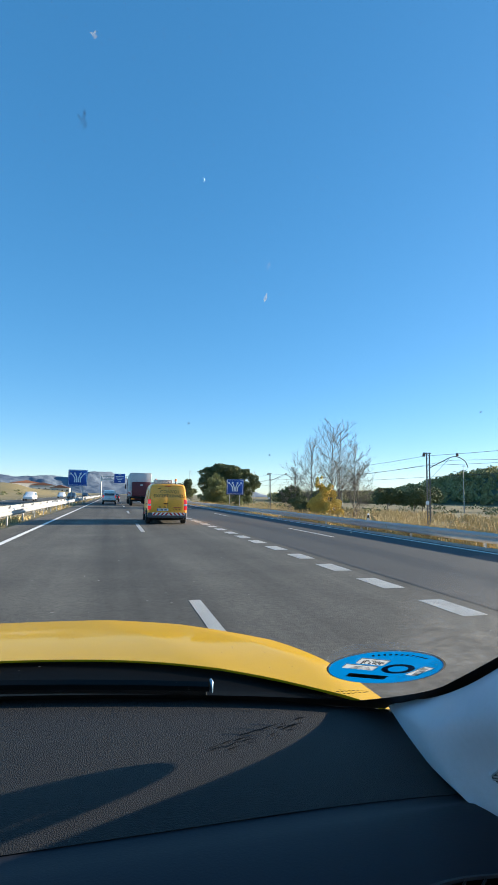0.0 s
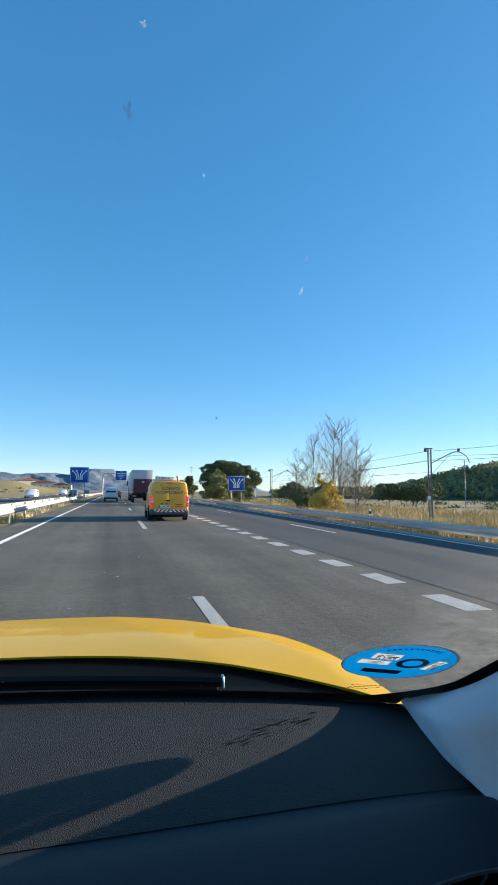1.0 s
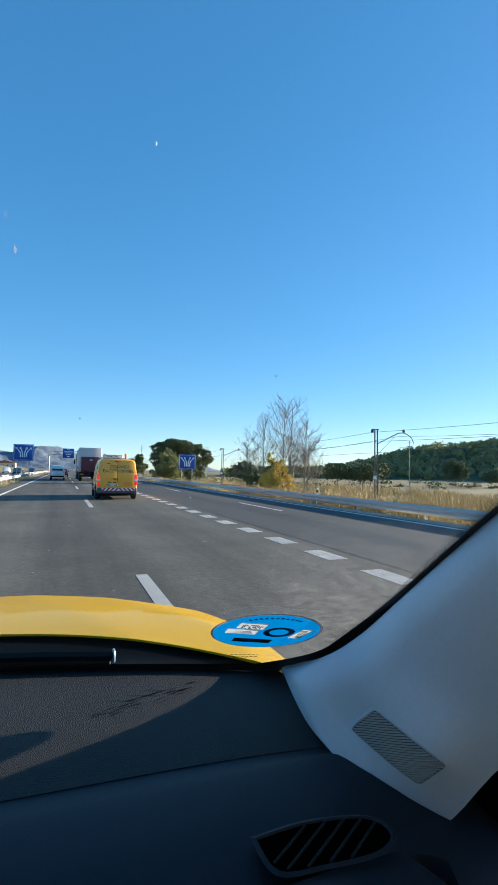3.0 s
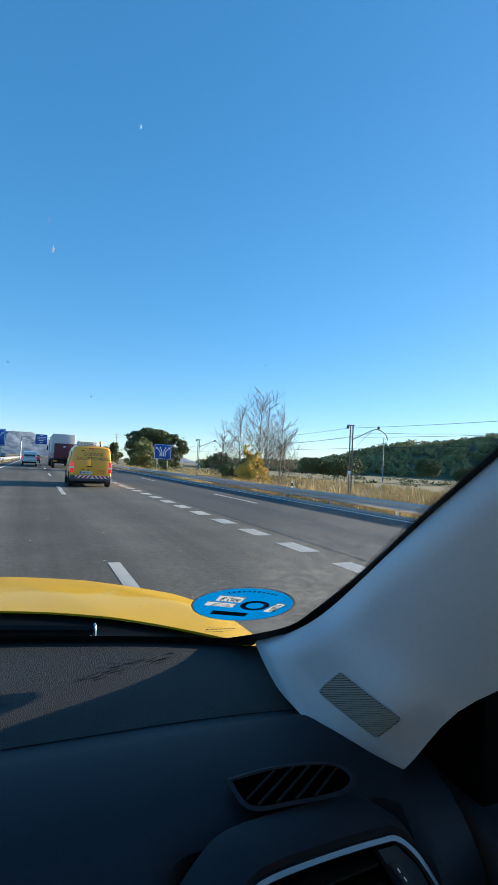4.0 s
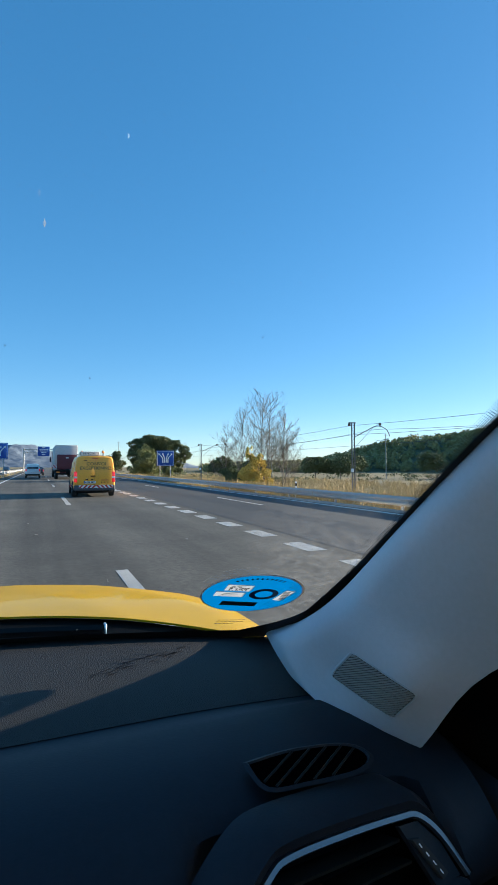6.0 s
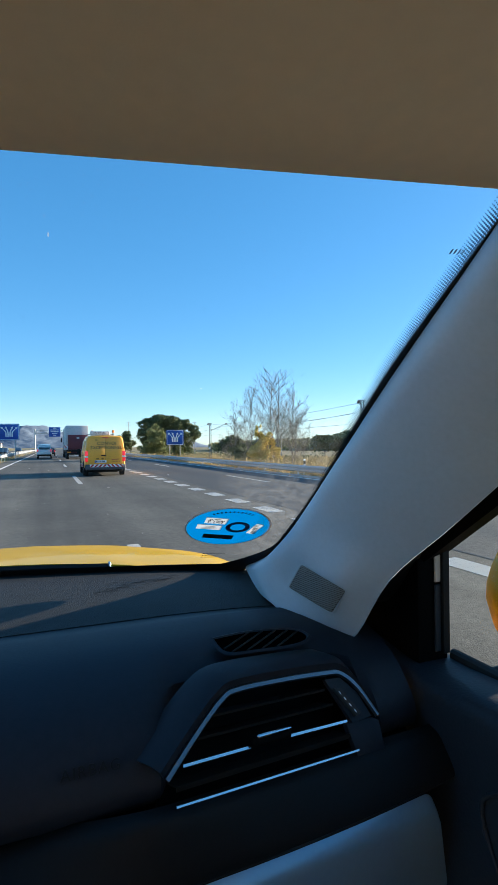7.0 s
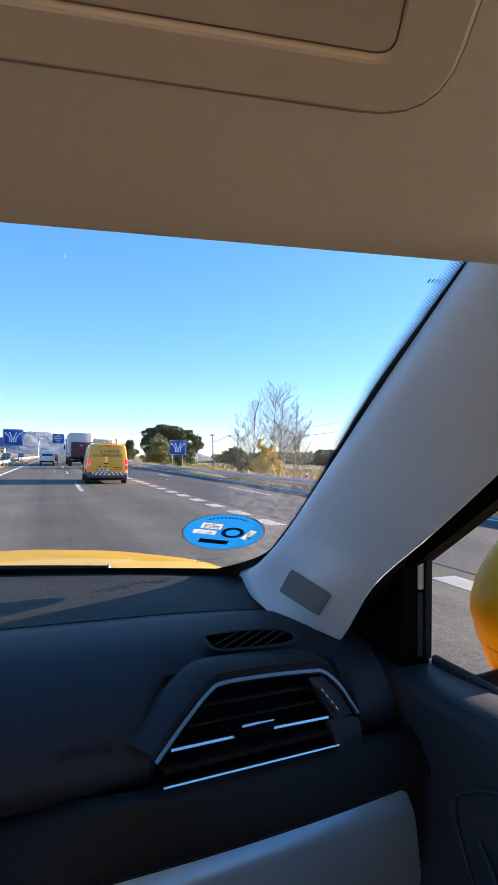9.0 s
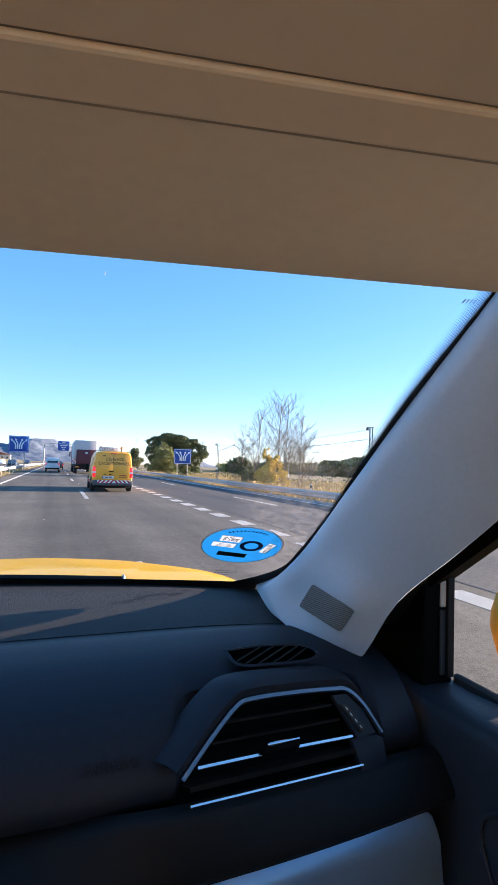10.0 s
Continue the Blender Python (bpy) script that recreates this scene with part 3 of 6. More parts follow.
PINES = "pines by the verge"
tree("pine_tree", "broad dark green umbrella pine beside the verge", base_at(19.0, 86), 5.0, [(-2.6, 0, 7.0, 2.5, 2.4, 1.5), (-0.4, 0.4, 7.5, 2.4, 2.3, 1.4), (1.9, 0.3, 7.2, 2.3, 2.3, 1.5), (3.7, 0, 5.7, 1.7, 1.9, 1.9), (-3.9, 0, 5.5, 1.5, 1.8, 1.5), (1.2, -0.6, 5.2, 2.6, 2.0, 1.6), (-1.6, -0.5, 5.2, 2.2, 2.0, 1.5), (3.2, 0.2, 3.7, 1.6, 1.7, 1.5)], 60000, 0.13, PINE, PINES)
tree("pine_tree", "bushy young green pine in front of the larger one", base_at(15.0, 77), 2.6, [(0, 0, 2.8, 1.9, 1.8, 1.7), (0.1, 0, 4.4, 1.25, 1.2, 1.2), (-1.3, 0.3, 1.9, 1.2, 1.3, 1.3), (1.3, 0, 2.2, 1.3, 1.3, 1.4), (0.1, 0, 5.3, 0.6, 0.6, 0.7)], 26000, 0.11, PINE_LIGHT, PINES)
tree("pine_tree", "small rounded green pine by the guardrail", base_at(17.5, 73), 1.0, [(0, 0, 1.6, 1.1, 1.1, 1.2), (0.4, 0, 2.3, 0.7, 0.7, 0.8)], 6000, 0.10, PINE_LIGHT, PINES)
tree("pine_tree", "dark bushy pine at the end of the row", base_at(13.2, 96), 2.4, [(0, 0, 2.6, 1.6, 1.6, 1.9), (-1.2, 0, 2.0, 1.2, 1.2, 1.4), (0.2, 0, 4.0, 0.9, 0.9, 1.1)], 12000, 0.14, PINE, PINES)
tree("pine_tree", "rounded green pine where the road runs out of sight", base_at(15.4, 124), 2.4, [(0, 0, 3.0, 1.9, 1.8, 2.0), (0.8, 0, 4.0, 1.2, 1.2, 1.2), (-1.2, 0, 2.2, 1.3, 1.3, 1.4)], 9000, 0.17, PINE_LIGHT, PINES)
tree("dark_bush", "dark green bush beside the yellow one", base_at(19.6, 52.5), 1.6, [(0, 0, 2.3, 1.4, 1.3, 1.4), (-0.6, 0, 3.3, 0.8, 0.8, 0.9), (0.8, 0, 1.6, 1.2, 1.2, 1.2)], 12000, 0.09, PINE, "")
tree("yellow_bush", "autumn-yellow poplar bush behind the guardrail", base_at(21.6, 50.5), 2.6, [(0, 0, 2.6, 1.5, 1.4, 1.6), (-0.5, 0, 4.2, 0.7, 0.7, 1.1), (-0.6, 0, 5.3, 0.35, 0.35, 0.9), (0.7, 0.2, 4.0, 0.7, 0.7, 1.0), (-1.2, 0.2, 2.6, 0.8, 0.8, 1.1), (1.4, 0, 2.4, 0.8, 0.9, 1.3), (0.9, 0, 1.4, 1.1, 1.1, 1.0)], 24000, 0.085, YELLOW_LEAF)
for k, (bx, by) in enumerate(((-25, 96), (-27.5, 103))):
    tree("pine_tree", "small dark pine on the bare slope", base_at(bx, by), 1.5, [(0, 0, 2.2, 1.1, 1.1, 1.4), (0, 0, 3.3, 0.7, 0.7, 0.8)], 1500, 0.25, PINE, "pines on the slope")
for k in range(9):
    bx, by = 40 + 9.5 * k + rng.uniform(-3, 3), 150 + rng.uniform(-16, 24) - k * 5
    s = rng.uniform(0.8, 1.25)
    tree("pine_tree", "dark round pine in the row across the fields", base_at(bx, by), 3.0, [(0, 0, 4.2 * s, 3.3 * s, 3.0, 2.3 * s), (2.4, 0, 3.3 * s, 2.2, 2.2, 1.7 * s), (-2.2, 0, 3.2 * s, 2.2, 2.2, 1.7 * s)], 4000, 0.3, PINE, "pine row in the fields")


def bare_tree(label, at, height, seed, group, spread=1.0):
    """A leafless tree: forking, tapering limbs down to fine twigs."""
    r = random.Random(seed)
    t = thing("bare_tree", label, "tree", at, group=group)
    trunk, limbs = bmesh.new(), bmesh.new()

    def grow(p, d, length, rad, level):
        bend = Vector((r.uniform(-1, 1), r.uniform(-1, 1), r.uniform(-0.4, 0.4))) * length * (0.025 if level == 0 else 0.07)
        pts = [p, p + d * length * 0.35 + bend, p + d * length * 0.7 + bend * 1.5 + Vector((0, 0, length * 0.03)), p + d * length + bend + Vector((0, 0, length * 0.08))]
        tube(trunk if level == 0 else limbs, pts, rad, 7 if level == 0 else 4 if level == 1 else 3, max(rad * 0.30, 0.003), cap=False)
        if level >= 4:
            return
        many = (22, 9, 6, 4)[level]
        if level:  # short shoots fork less
            many = max(2, round(many * min(1.0, length / (0.30 * height * 0.48 ** (level - 1)))))
        for k in range(many):
            f = (0.16 if level == 0 else 0.10) + (0.82 if level == 0 else 0.88) * (k + r.random()) / many
            a_ = r.uniform(0, math.tau)
            out = Vector((math.cos(a_), math.sin(a_), r.uniform(-0.25, 0.25)))
            nd = (d * r.uniform(0.45, 0.95) + out * r.uniform(0.45, 0.85) * spread + Vector((0, 0, 0.16))).normalized()
            seg = min(2, int(f * 3))
            start = pts[seg].lerp(pts[seg + 1], f * 3 - seg)
            grow(start, nd, length * (0.50 * (1.10 - 0.80 * f) if level == 0 else 0.48 * (1.15 - 0.6 * f)) * r.uniform(0.7, 1.25), max(rad * (0.40 if level == 0 else 0.45), 0.004), level + 1)

    grow(Vector((0, 0, -0.2)), Vector((0.03, 0, 1)), height * 0.97, 0.0072 * height, 0)
    part("trunk", trunk, BARK, t)
    part("branches", limbs, TWIG, t)
    return t


for bx, by, bh, seed, bl in ((24.6, 55.0, 11.6, 8, "tall leafless poplar with fine grey twigs"), (25.9, 56.5, 11.0, 33, "tall leafless poplar with fine grey twigs"),
                             (22.2, 55.5, 9.6, 21, "leafless poplar standing among dry scrub"), (27.6, 56.0, 9.4, 27, "leafless poplar standing among dry scrub"),
                             (20.6, 57.0, 7.4, 45, "small leafless poplar on the edge of the thicket"), (29.0, 58.5, 7.0, 52, "small leafless poplar on the edge of the thicket")):
    bare_tree(bl, base_at(bx, by), bh, seed, "bare trees", 1.1)


def scrub(name, label, spots, n, size, leaf, mat, category="scrub"):
    """Many clumps of twiggy leaves on the ground, as one piece."""
    pts = []
    for (x0, x1, y0, y1, h) in spots:
        for _ in range(n):
            cx, cy, s = rng.uniform(x0, x1), rng.uniform(y0, y1), rng.uniform(0.5, 1.2)
            z = float(ground_z(cx, cy))
            k = 60
            p = rng.normal(size=(k, 3)) * (size * s * 0.5, size * s * 0.5, h * s * 0.35)
            p[:, 2] = np.abs(p[:, 2])
            pts.append(p + (cx, cy, z))
    v, f = leaf_cards(np.concatenate(pts), leaf)
    return tagged(new(name, soup(name, v.tolist(), f.tolist(), mat)), label, category, kind="stuff")


scrub("dry_scrub", "grey-brown leafless scrub behind the guardrail", [(20, 30, 53, 59, 3.4), (20, 30, 54, 60, 4.0), (19, 31, 53, 62, 2.4), (16, 26, 30, 44, 1.2), (19, 23, 68, 76, 2.2), (24, 34, 60, 130, 1.5)], 30, 1.1, 0.085, SCRUB)
scrub("green_scrub", "low dark green bushes across the fields", [(44, 130, 95, 160, 2.0), (26, 60, 130, 230, 2.4)], 40, 2.4, 0.30, PINE)
scrub("yellow_scrub", "ochre reeds and bushes in the field", [(19, 26, 50, 62, 1.4), (22, 48, 60, 100, 1.2)], 22, 1.3, 0.14, STRAW)
scrub("slope_scrub", "scattered dark bushes on the bare slope", [(-60, -30, 60, 220, 1.2)], 40, 1.5, 0.22, PINE)


def grass_field(name, label, n, x0, x1, y0, y1, h, blades, mat, bias=1.0):
    """Tufts of dry blades, joined into one mesh."""
    cx = x0 + (x1 - x0) * rng.uniform(0, 1, n) ** bias
    cy = y0 + (y1 - y0) * rng.uniform(0, 1, n) ** 1.5
    patch = np.array([noise.noise(Vector((a_ * 0.25, b_ * 0.12, 2))) for a_, b_ in zip(cx, cy)])
    keep = patch > -0.15
    cx, cy, patch = cx[keep], cy[keep], patch[keep]
    m_ = len(cx)
    cz = ground_z(cx, cy)
    base = np.repeat(np.stack([cx, cy, cz], -1), blades, 0)
    hh = np.repeat(h * rng.uniform(0.5, 1.15, m_) * (0.75 + 0.7 * np.clip(patch, 0, 1)), blades)[:, None] * rng.uniform(0.6, 1.1, (m_ * blades, 1))
    base[:, :2] += rng.normal(size=(m_ * blades, 2)) * 0.13
    ang = rng.uniform(0, math.tau, m_ * blades)
    w = np.stack([np.cos(ang), np.sin(ang), 0 * ang], -1) * (0.010 + 0.012 * h)
    tip = base + np.concatenate([rng.normal(size=(m_ * blades, 2)) * 0.22 * hh, hh], 1)
    mid = base * 0.45 + tip * 0.55 + w * 1.2
    v = np.stack([base - w, base + w, mid, tip], 1).reshape(-1, 3)
    k = np.arange(m_ * blades)[:, None] * 4
    f = np.concatenate([k + [[0, 1, 2]], k + [[0, 2, 3]]], 0)
    return tagged(new(name, soup(name, v.tolist(), f.tolist(), mat)), label, "grass", kind="stuff")


grass_field("verge_grass", "tall straw-coloured dry grass behind the guardrail", 9000, 11.2, 16.5, 2, 110, 0.95, 11, STRAW, 1.2)
grass_field("field_grass", "pale dry stubble and reeds in the field", 14000, 15, 62, 8, 200, 1.45, 9, STRAW, 1.3)
grass_field("reserve_grass", "thin dry grass in the central reserve", 900, -5.2, -4.6, 10, 160, 0.35, 8, STRAW)


# ---------------------------------------------------------------- railway
RAIL_X, RAIL_Z = 37.0, ROAD - 1.9
solid("railway_bed", loft([[(RAIL_X - 3.4, y, RAIL_Z - 0.9), (RAIL_X - 2.0, y, RAIL_Z), (RAIL_X + 2.0, y, RAIL_Z), (RAIL_X + 3.4, y, RAIL_Z - 0.9)] for y in (-60, 60, 180, 420)]),
      BALLAST, "grey ballast bed of the railway line", "railway", "structure")
for rx in (-0.83, 0.83):
    solid("rail", boxed((RAIL_X + rx, 180, RAIL_Z + 0.1), (0.07, 480, 0.17), 0.01, 1), RUST, "rusty steel railway rail", "rail", "structure", "rails")


def catenary_mast():
    t = thing("railway_mast", "galvanised lattice railway mast with a cantilever arm", "mast", group="railway masts")
    post = bmesh.new()
    for dx in (-0.16, 0.16):
        box(post, (dx, 0, 3.9), (0.07, 0.12, 7.8))
    part("post", post, RUST, t)
    lac = bmesh.new()
    for k in range(12):
        z0 = 0.5 + k * 0.6
        tube(lac, [(-0.16, 0, z0), (0.16, 0, z0 + 0.32)], 0.022, 4)
        tube(lac, [(0.16, 0, z0 + 0.32), (-0.16, 0, z0 + 0.6)], 0.022, 4)
    part("lacing", lac, RUST, t)
    part("footing", boxed((0, 0, 0.05), (0.8, 0.8, 0.5), 0.04, 1), CONCRETE, t)
    part("arm", bar(spline([(0.1, 0, 6.3), (1.6, 0, 7.0), (2.6, 0, 7.45), (3.4, 0, 7.5), (4.2, 0, 7.1), (4.5, 0, 6.5)], 12), 0.045, 6), RUST, t)
    part("bracket", bar([(0.1, 0, 5.2), (2.4, 0, 7.3)], 0.02, 5), RUST, t)
    part("steady_arm", bar([(4.4, 0, 6.3), (3.3, 0, 6.0), (2.7, 0, 6.1)], 0.022, 5), RUST, t)
    part("top_bracket", boxed((-0.1, 0, 7.75), (0.85, 0.1, 0.1), 0.01, 1), RUST, t)
    for ix, iz in ((-0.45, 7.55), (3.3, 7.72)):
        part("insulator", boxed((ix, 0, iz), (0.28, 0.14, 0.3), 0.05, 2), CERAMIC, t)
    part("plate", boxed((-0.2, -0.1, 3.0), (0.35, 0.02, 0.35), 0.004, 1), SIGN_WHITE, t, "small white number plate left blank")
    for ob in t.children:
        ob.data.transform(Matrix.Diagonal((1.15, 1.15, 1.16, 1)))
    return t


MAST_Y = (50.0, 110.0, 170.0, 230.0, 290.0)
mast = catenary_mast()
mast.location = (RAIL_X - 3.2, MAST_Y[0], RAIL_Z - 0.6)
for y in (*MAST_Y[1:], -10.0):
    copy_thing(mast, pose(RAIL_X - 3.2, y, RAIL_Z - 0.6))


def wire(x, z, sag, r, y0=-10, step=60, n=5):
    bm = bmesh.new()
    pts = []
    for k in range(n):
        for s in range(8):
            f = s / 8
            pts.append((x, y0 + step * (k + f), z - sag * 4 * f * (1 - f)))
    tube(bm, pts, r, 4)
    return solid("overhead_wire", bm, CABLE, "thin dark overhead railway wire", "cable", "", "overhead wires")


for wx, wz, sg in ((-3.6, 7.2, 0.5), (-0.1, 6.9, 0.9), (0.0, 5.4, 0.05), (-3.2, 6.3, 0.5)):
    wire(RAIL_X + wx, RAIL_Z - 0.3 + wz * 1.16, sg, 0.018)


def power_pole(x, y, h):
    t = thing("power_pole", "slim grey power-line pole across the fields", "pole", base_at(x, y), group="power poles")
    part("pole", bar([(0, 0, 0), (0, 0, h)], 0.14, 6, 0.09), CONCRETE, t)
    for z in (h - 0.4, h - 1.6):
        part("crossarm", boxed((0, 0, z), (1.8, 0.1, 0.1)), RUST, t)


for px, py, ph in ((70, 150, 13), (52, 190, 13), (92, 120, 13), (30, 210, 14)):
    power_pole(px, py, ph)


# ---------------------------------------------------------------- signs and gantry
def blue_sign(name, label, at, w, h, leg, arrows=True, rz=0):
    t = thing(name, label, "road sign", at, rz)
    part("panel", boxed((0, 0, leg + h / 2), (w, 0.04, h), 0.012, 2), SIGN_BLUE, t)
    b = 0.045
    edge = joined(boxed((0, -0.024, leg + h - 0.09), (w - 0.16, 0.006, b)), boxed((0, -0.024, leg + 0.09), (w - 0.16, 0.006, b)),
                  boxed((-w / 2 + 0.09, -0.024, leg + h / 2), (b, 0.006, h - 0.14)), boxed((w / 2 - 0.09, -0.024, leg + h / 2), (b, 0.006, h - 0.14)))
    part("border", edge, SIGN_WHITE, t)
    for sx in (-0.3, 0.3):
        part("post", boxed((sx * w, 0.07, (leg + h * 0.9) / 2 - 0.4), (0.09, 0.09, leg + h * 0.9 + 0.8), 0.01, 1), GALV, t)
    if arrows:
        c = h / 2 + leg
        s = h / 2.1
        for k, (bx, tx) in enumerate(((-0.36, -0.80), (-0.12, -0.33), (0.12, 0.33), (0.36, 0.80))):
            bm = bmesh.new()
            pts = spline([(bx * s, -0.026, c - 0.62 * s), (bx * s, -0.026, c - 0.1 * s), ((bx + tx) / 2 * s, -0.026, c + 0.25 * s), (tx * s, -0.026, c + 0.48 * s)], 8)
            hw = 0.075 * s
            ring = [(p - Vector((hw, 0, 0)), p + Vector((hw, 0, 0))) for p in pts]
            vs = [(bm.verts.new(p), bm.verts.new(q)) for p, q in ring]
            for (p, q), (p2, q2) in zip(vs, vs[1:]):
                bm.faces.new((p, q, q2, p2))
            tip = pts[-1] + (pts[-1] - pts[-2]).normalized() * 0.26 * s
            d = (pts[-1] - pts[-2]).normalized()
            sd = Vector((d.z, 0, -d.x)) * 0.17 * s
            bm.faces.new([bm.verts.new(q) for q in (pts[-1] - sd, pts[-1] + sd, tip)])
            part("arrow", bm, SIGN_WHITE, t, smooth=False)
    else:
        for k, (wz, ww) in enumerate(((0.78, 0.35), (0.62, 0.8), (0.42, 0.7), (0.24, 0.5))):
            part("text_bar", boxed((0, -0.026, leg + wz * h), (w * ww, 0.006, h * 0.07)), SIGN_WHITE, t)
    return t


blue_sign("lane_sign", "blue motorway sign with four white diverging arrows", (16.4, 70.0, float(ground_z(16.4, 70.0))), 2.42, 2.12, 2.95)
blue_sign("lane_sign", "blue motorway sign with white arrows in the central reserve", (-4.75, 72.0, ROAD), 2.42, 2.12, 2.4)
blue_sign("distance_sign", "small blue roadside sign with white bars", (15.0, 118.0, float(ground_z(15.0, 118.0))), 1.1, 1.1, 1.9, arrows=False)

gantry = thing("sign_gantry", "steel gantry with a blue direction sign over the motorway", "gantry", (0, 178, ROAD))
part("post", bar([(-4.2, 0, 0), (-4.2, 0, 7.3)], 0.2, 10), GALV, gantry)
part("post", bar([(10.6, 0, -0.3), (10.6, 0, 7.3)], 0.2, 10), GALV, gantry)
beam = bmesh.new()
for z in (6.0, 7.1):
    box(beam, (3.2, 0, z), (14.8, 0.16, 0.16))
for k in range(14):
    tube(beam, [(-4.1 + k * 1.05, 0, 6.0), (-4.1 + (k + 0.5) * 1.05, 0, 7.1)], 0.04, 4)
    tube(beam, [(-4.1 + (k + 0.5) * 1.05, 0, 7.1), (-4.1 + (k + 1) * 1.05, 0, 6.0)], 0.04, 4)
part("beam", beam, GALV, gantry)
panel = part("panel", boxed((1.7, -0.25, 6.5), (3.5, 0.06, 3.1), 0.02, 2), SIGN_BLUE, gantry, "blue direction panel with unreadable white lines")
for k, (tz, tw) in enumerate(((7.7, 1.0), (7.15, 2.7), (6.6, 2.4), (6.05, 1.6), (5.4, 0.9))):
    part("text_bar", boxed((1.7, -0.29, tz), (tw, 0.008, 0.2)), SIGN_WHITE, panel)

for k in range(3):
    w_, d_, h_ = 14 + 5 * k, 10, 5 + 2 * k
    house = thing("house", "pale rendered house beyond the other carriageway", "house", (-40 - 16 * k, 420 + 22 * k, ROAD), 8 * k, "houses")
    part("wall", boxed((0, 0, h_ / 2), (w_, d_, h_)), WALL_PAINT, house, smooth=False)
    part("roof", prism([(-w_ / 2 - 0.5, h_), (w_ / 2 + 0.5, h_), (0, h_ + 2.2)], -d_ / 2 - 0.4, d_ / 2 + 0.4), ROOF_TILE, house, smooth=False)
    for j in range(4):
        part("window", boxed((-w_ / 2 + (j + 0.5) * w_ / 4, -d_ / 2 - 0.02, h_ * 0.6), (1.1, 0.1, 1.3)), DARK_GLASS, house)

marker = thing("marker_post", "short white roadside marker post with a dark band", "marker post", (11.35, 21.5, float(ground_z(11.35, 21.5))))
part("post", boxed((0, 0, 0.5), (0.09, 0.06, 1.05), 0.02, 2), SIGN_WHITE, marker)
part("band", boxed((0, 0, 0.88), (0.096, 0.066, 0.16), 0.01, 1), LETTER, marker)

moon = solid("moon", prism([(math.cos(a_) * 10, math.sin(a_) * 10) for a_ in np.linspace(-1.35, 1.35, 12)] + [(math.cos(a_) * 10 - 3.4 * math.cos(a_) ** 0.5, math.sin(a_) * 9.6) for a_ in np.linspace(1.3, -1.3, 12)], -0.5, 0.5),
             MOON, "thin crescent moon in the daytime sky", "moon", "structure", smooth=False)
moon.matrix_world = look((0, 0, 0), (0.127, 0.83, 0.545)) @ Matrix.Translation((0, 0, -3000)) @ pose(0, 0, 0, -90, 0, 0)


# ---------------------------------------------------------------- vehicles on the road
def wheel_parts(parent, x, y, r, w, side):
    """A tyre with its rim; side is the way the rim faces along x."""
    bm = bmesh.new()
    prof = [(0.62, -0.5), (0.9, -0.5), (1.0, -0.36), (1.0, 0.36), (0.9, 0.5), (0.62, 0.5)]
    rings = [[(x + w * q, y + r * p * math.cos(a_), r + r * p * math.sin(a_)) for p, q in prof] for a_ in np.linspace(0, math.tau, 25)[:-1]]
    grid = [[bm.verts.new(p) for p in ring] for ring in rings]
    for i in range(24):
        for k in range(6):
            bm.faces.new((grid[i][k], grid[i][(k + 1) % 6], grid[(i + 1) % 24][(k + 1) % 6], grid[(i + 1) % 24][k]))
    wheel = part("wheel", bm, RUBBER, parent)
    rim = bmesh.new()
    xf = x + side * w * 0.32
    tube(rim, [(xf - side * 0.03, y, r), (xf, y, r)], r * 0.6, 20)
    for k in range(5):
        a_ = k * math.tau / 5
        tube(rim, [(xf + side * 0.012, y, r), (xf + side * 0.012, y + r * 0.56 * math.cos(a_), r + r * 0.56 * math.sin(a_))], r * 0.09, 5)
    part("rim", rim, ALLOY, wheel)
    return wheel


def section(y, half, z0, z1, shoulder, tumble, n=7):
    """One cross-section of a car body: rounded top corners, sides leaning in above the shoulder."""
    pts = [(half * 0.9, z0), (half * 0.985, z0 + 0.06), (half, shoulder)]
    rc = min(0.16, (z1 - shoulder) * 0.45)
    top_half = half - tumble
    pts.append((top_half + 0.015, z1 - rc))
    for k in range(1, n):
        a_ = k / n * math.pi / 2
        pts.append((top_half - rc * (1 - math.cos(a_)), z1 - rc + rc * math.sin(a_)))
    pts.append((top_half * 0.5, z1 + 0.02))
    pts.append((0, z1 + 0.03))
    return [(x, y, z) for x, z in pts] + [(-x, y, z) for x, z in pts[-2::-1]]


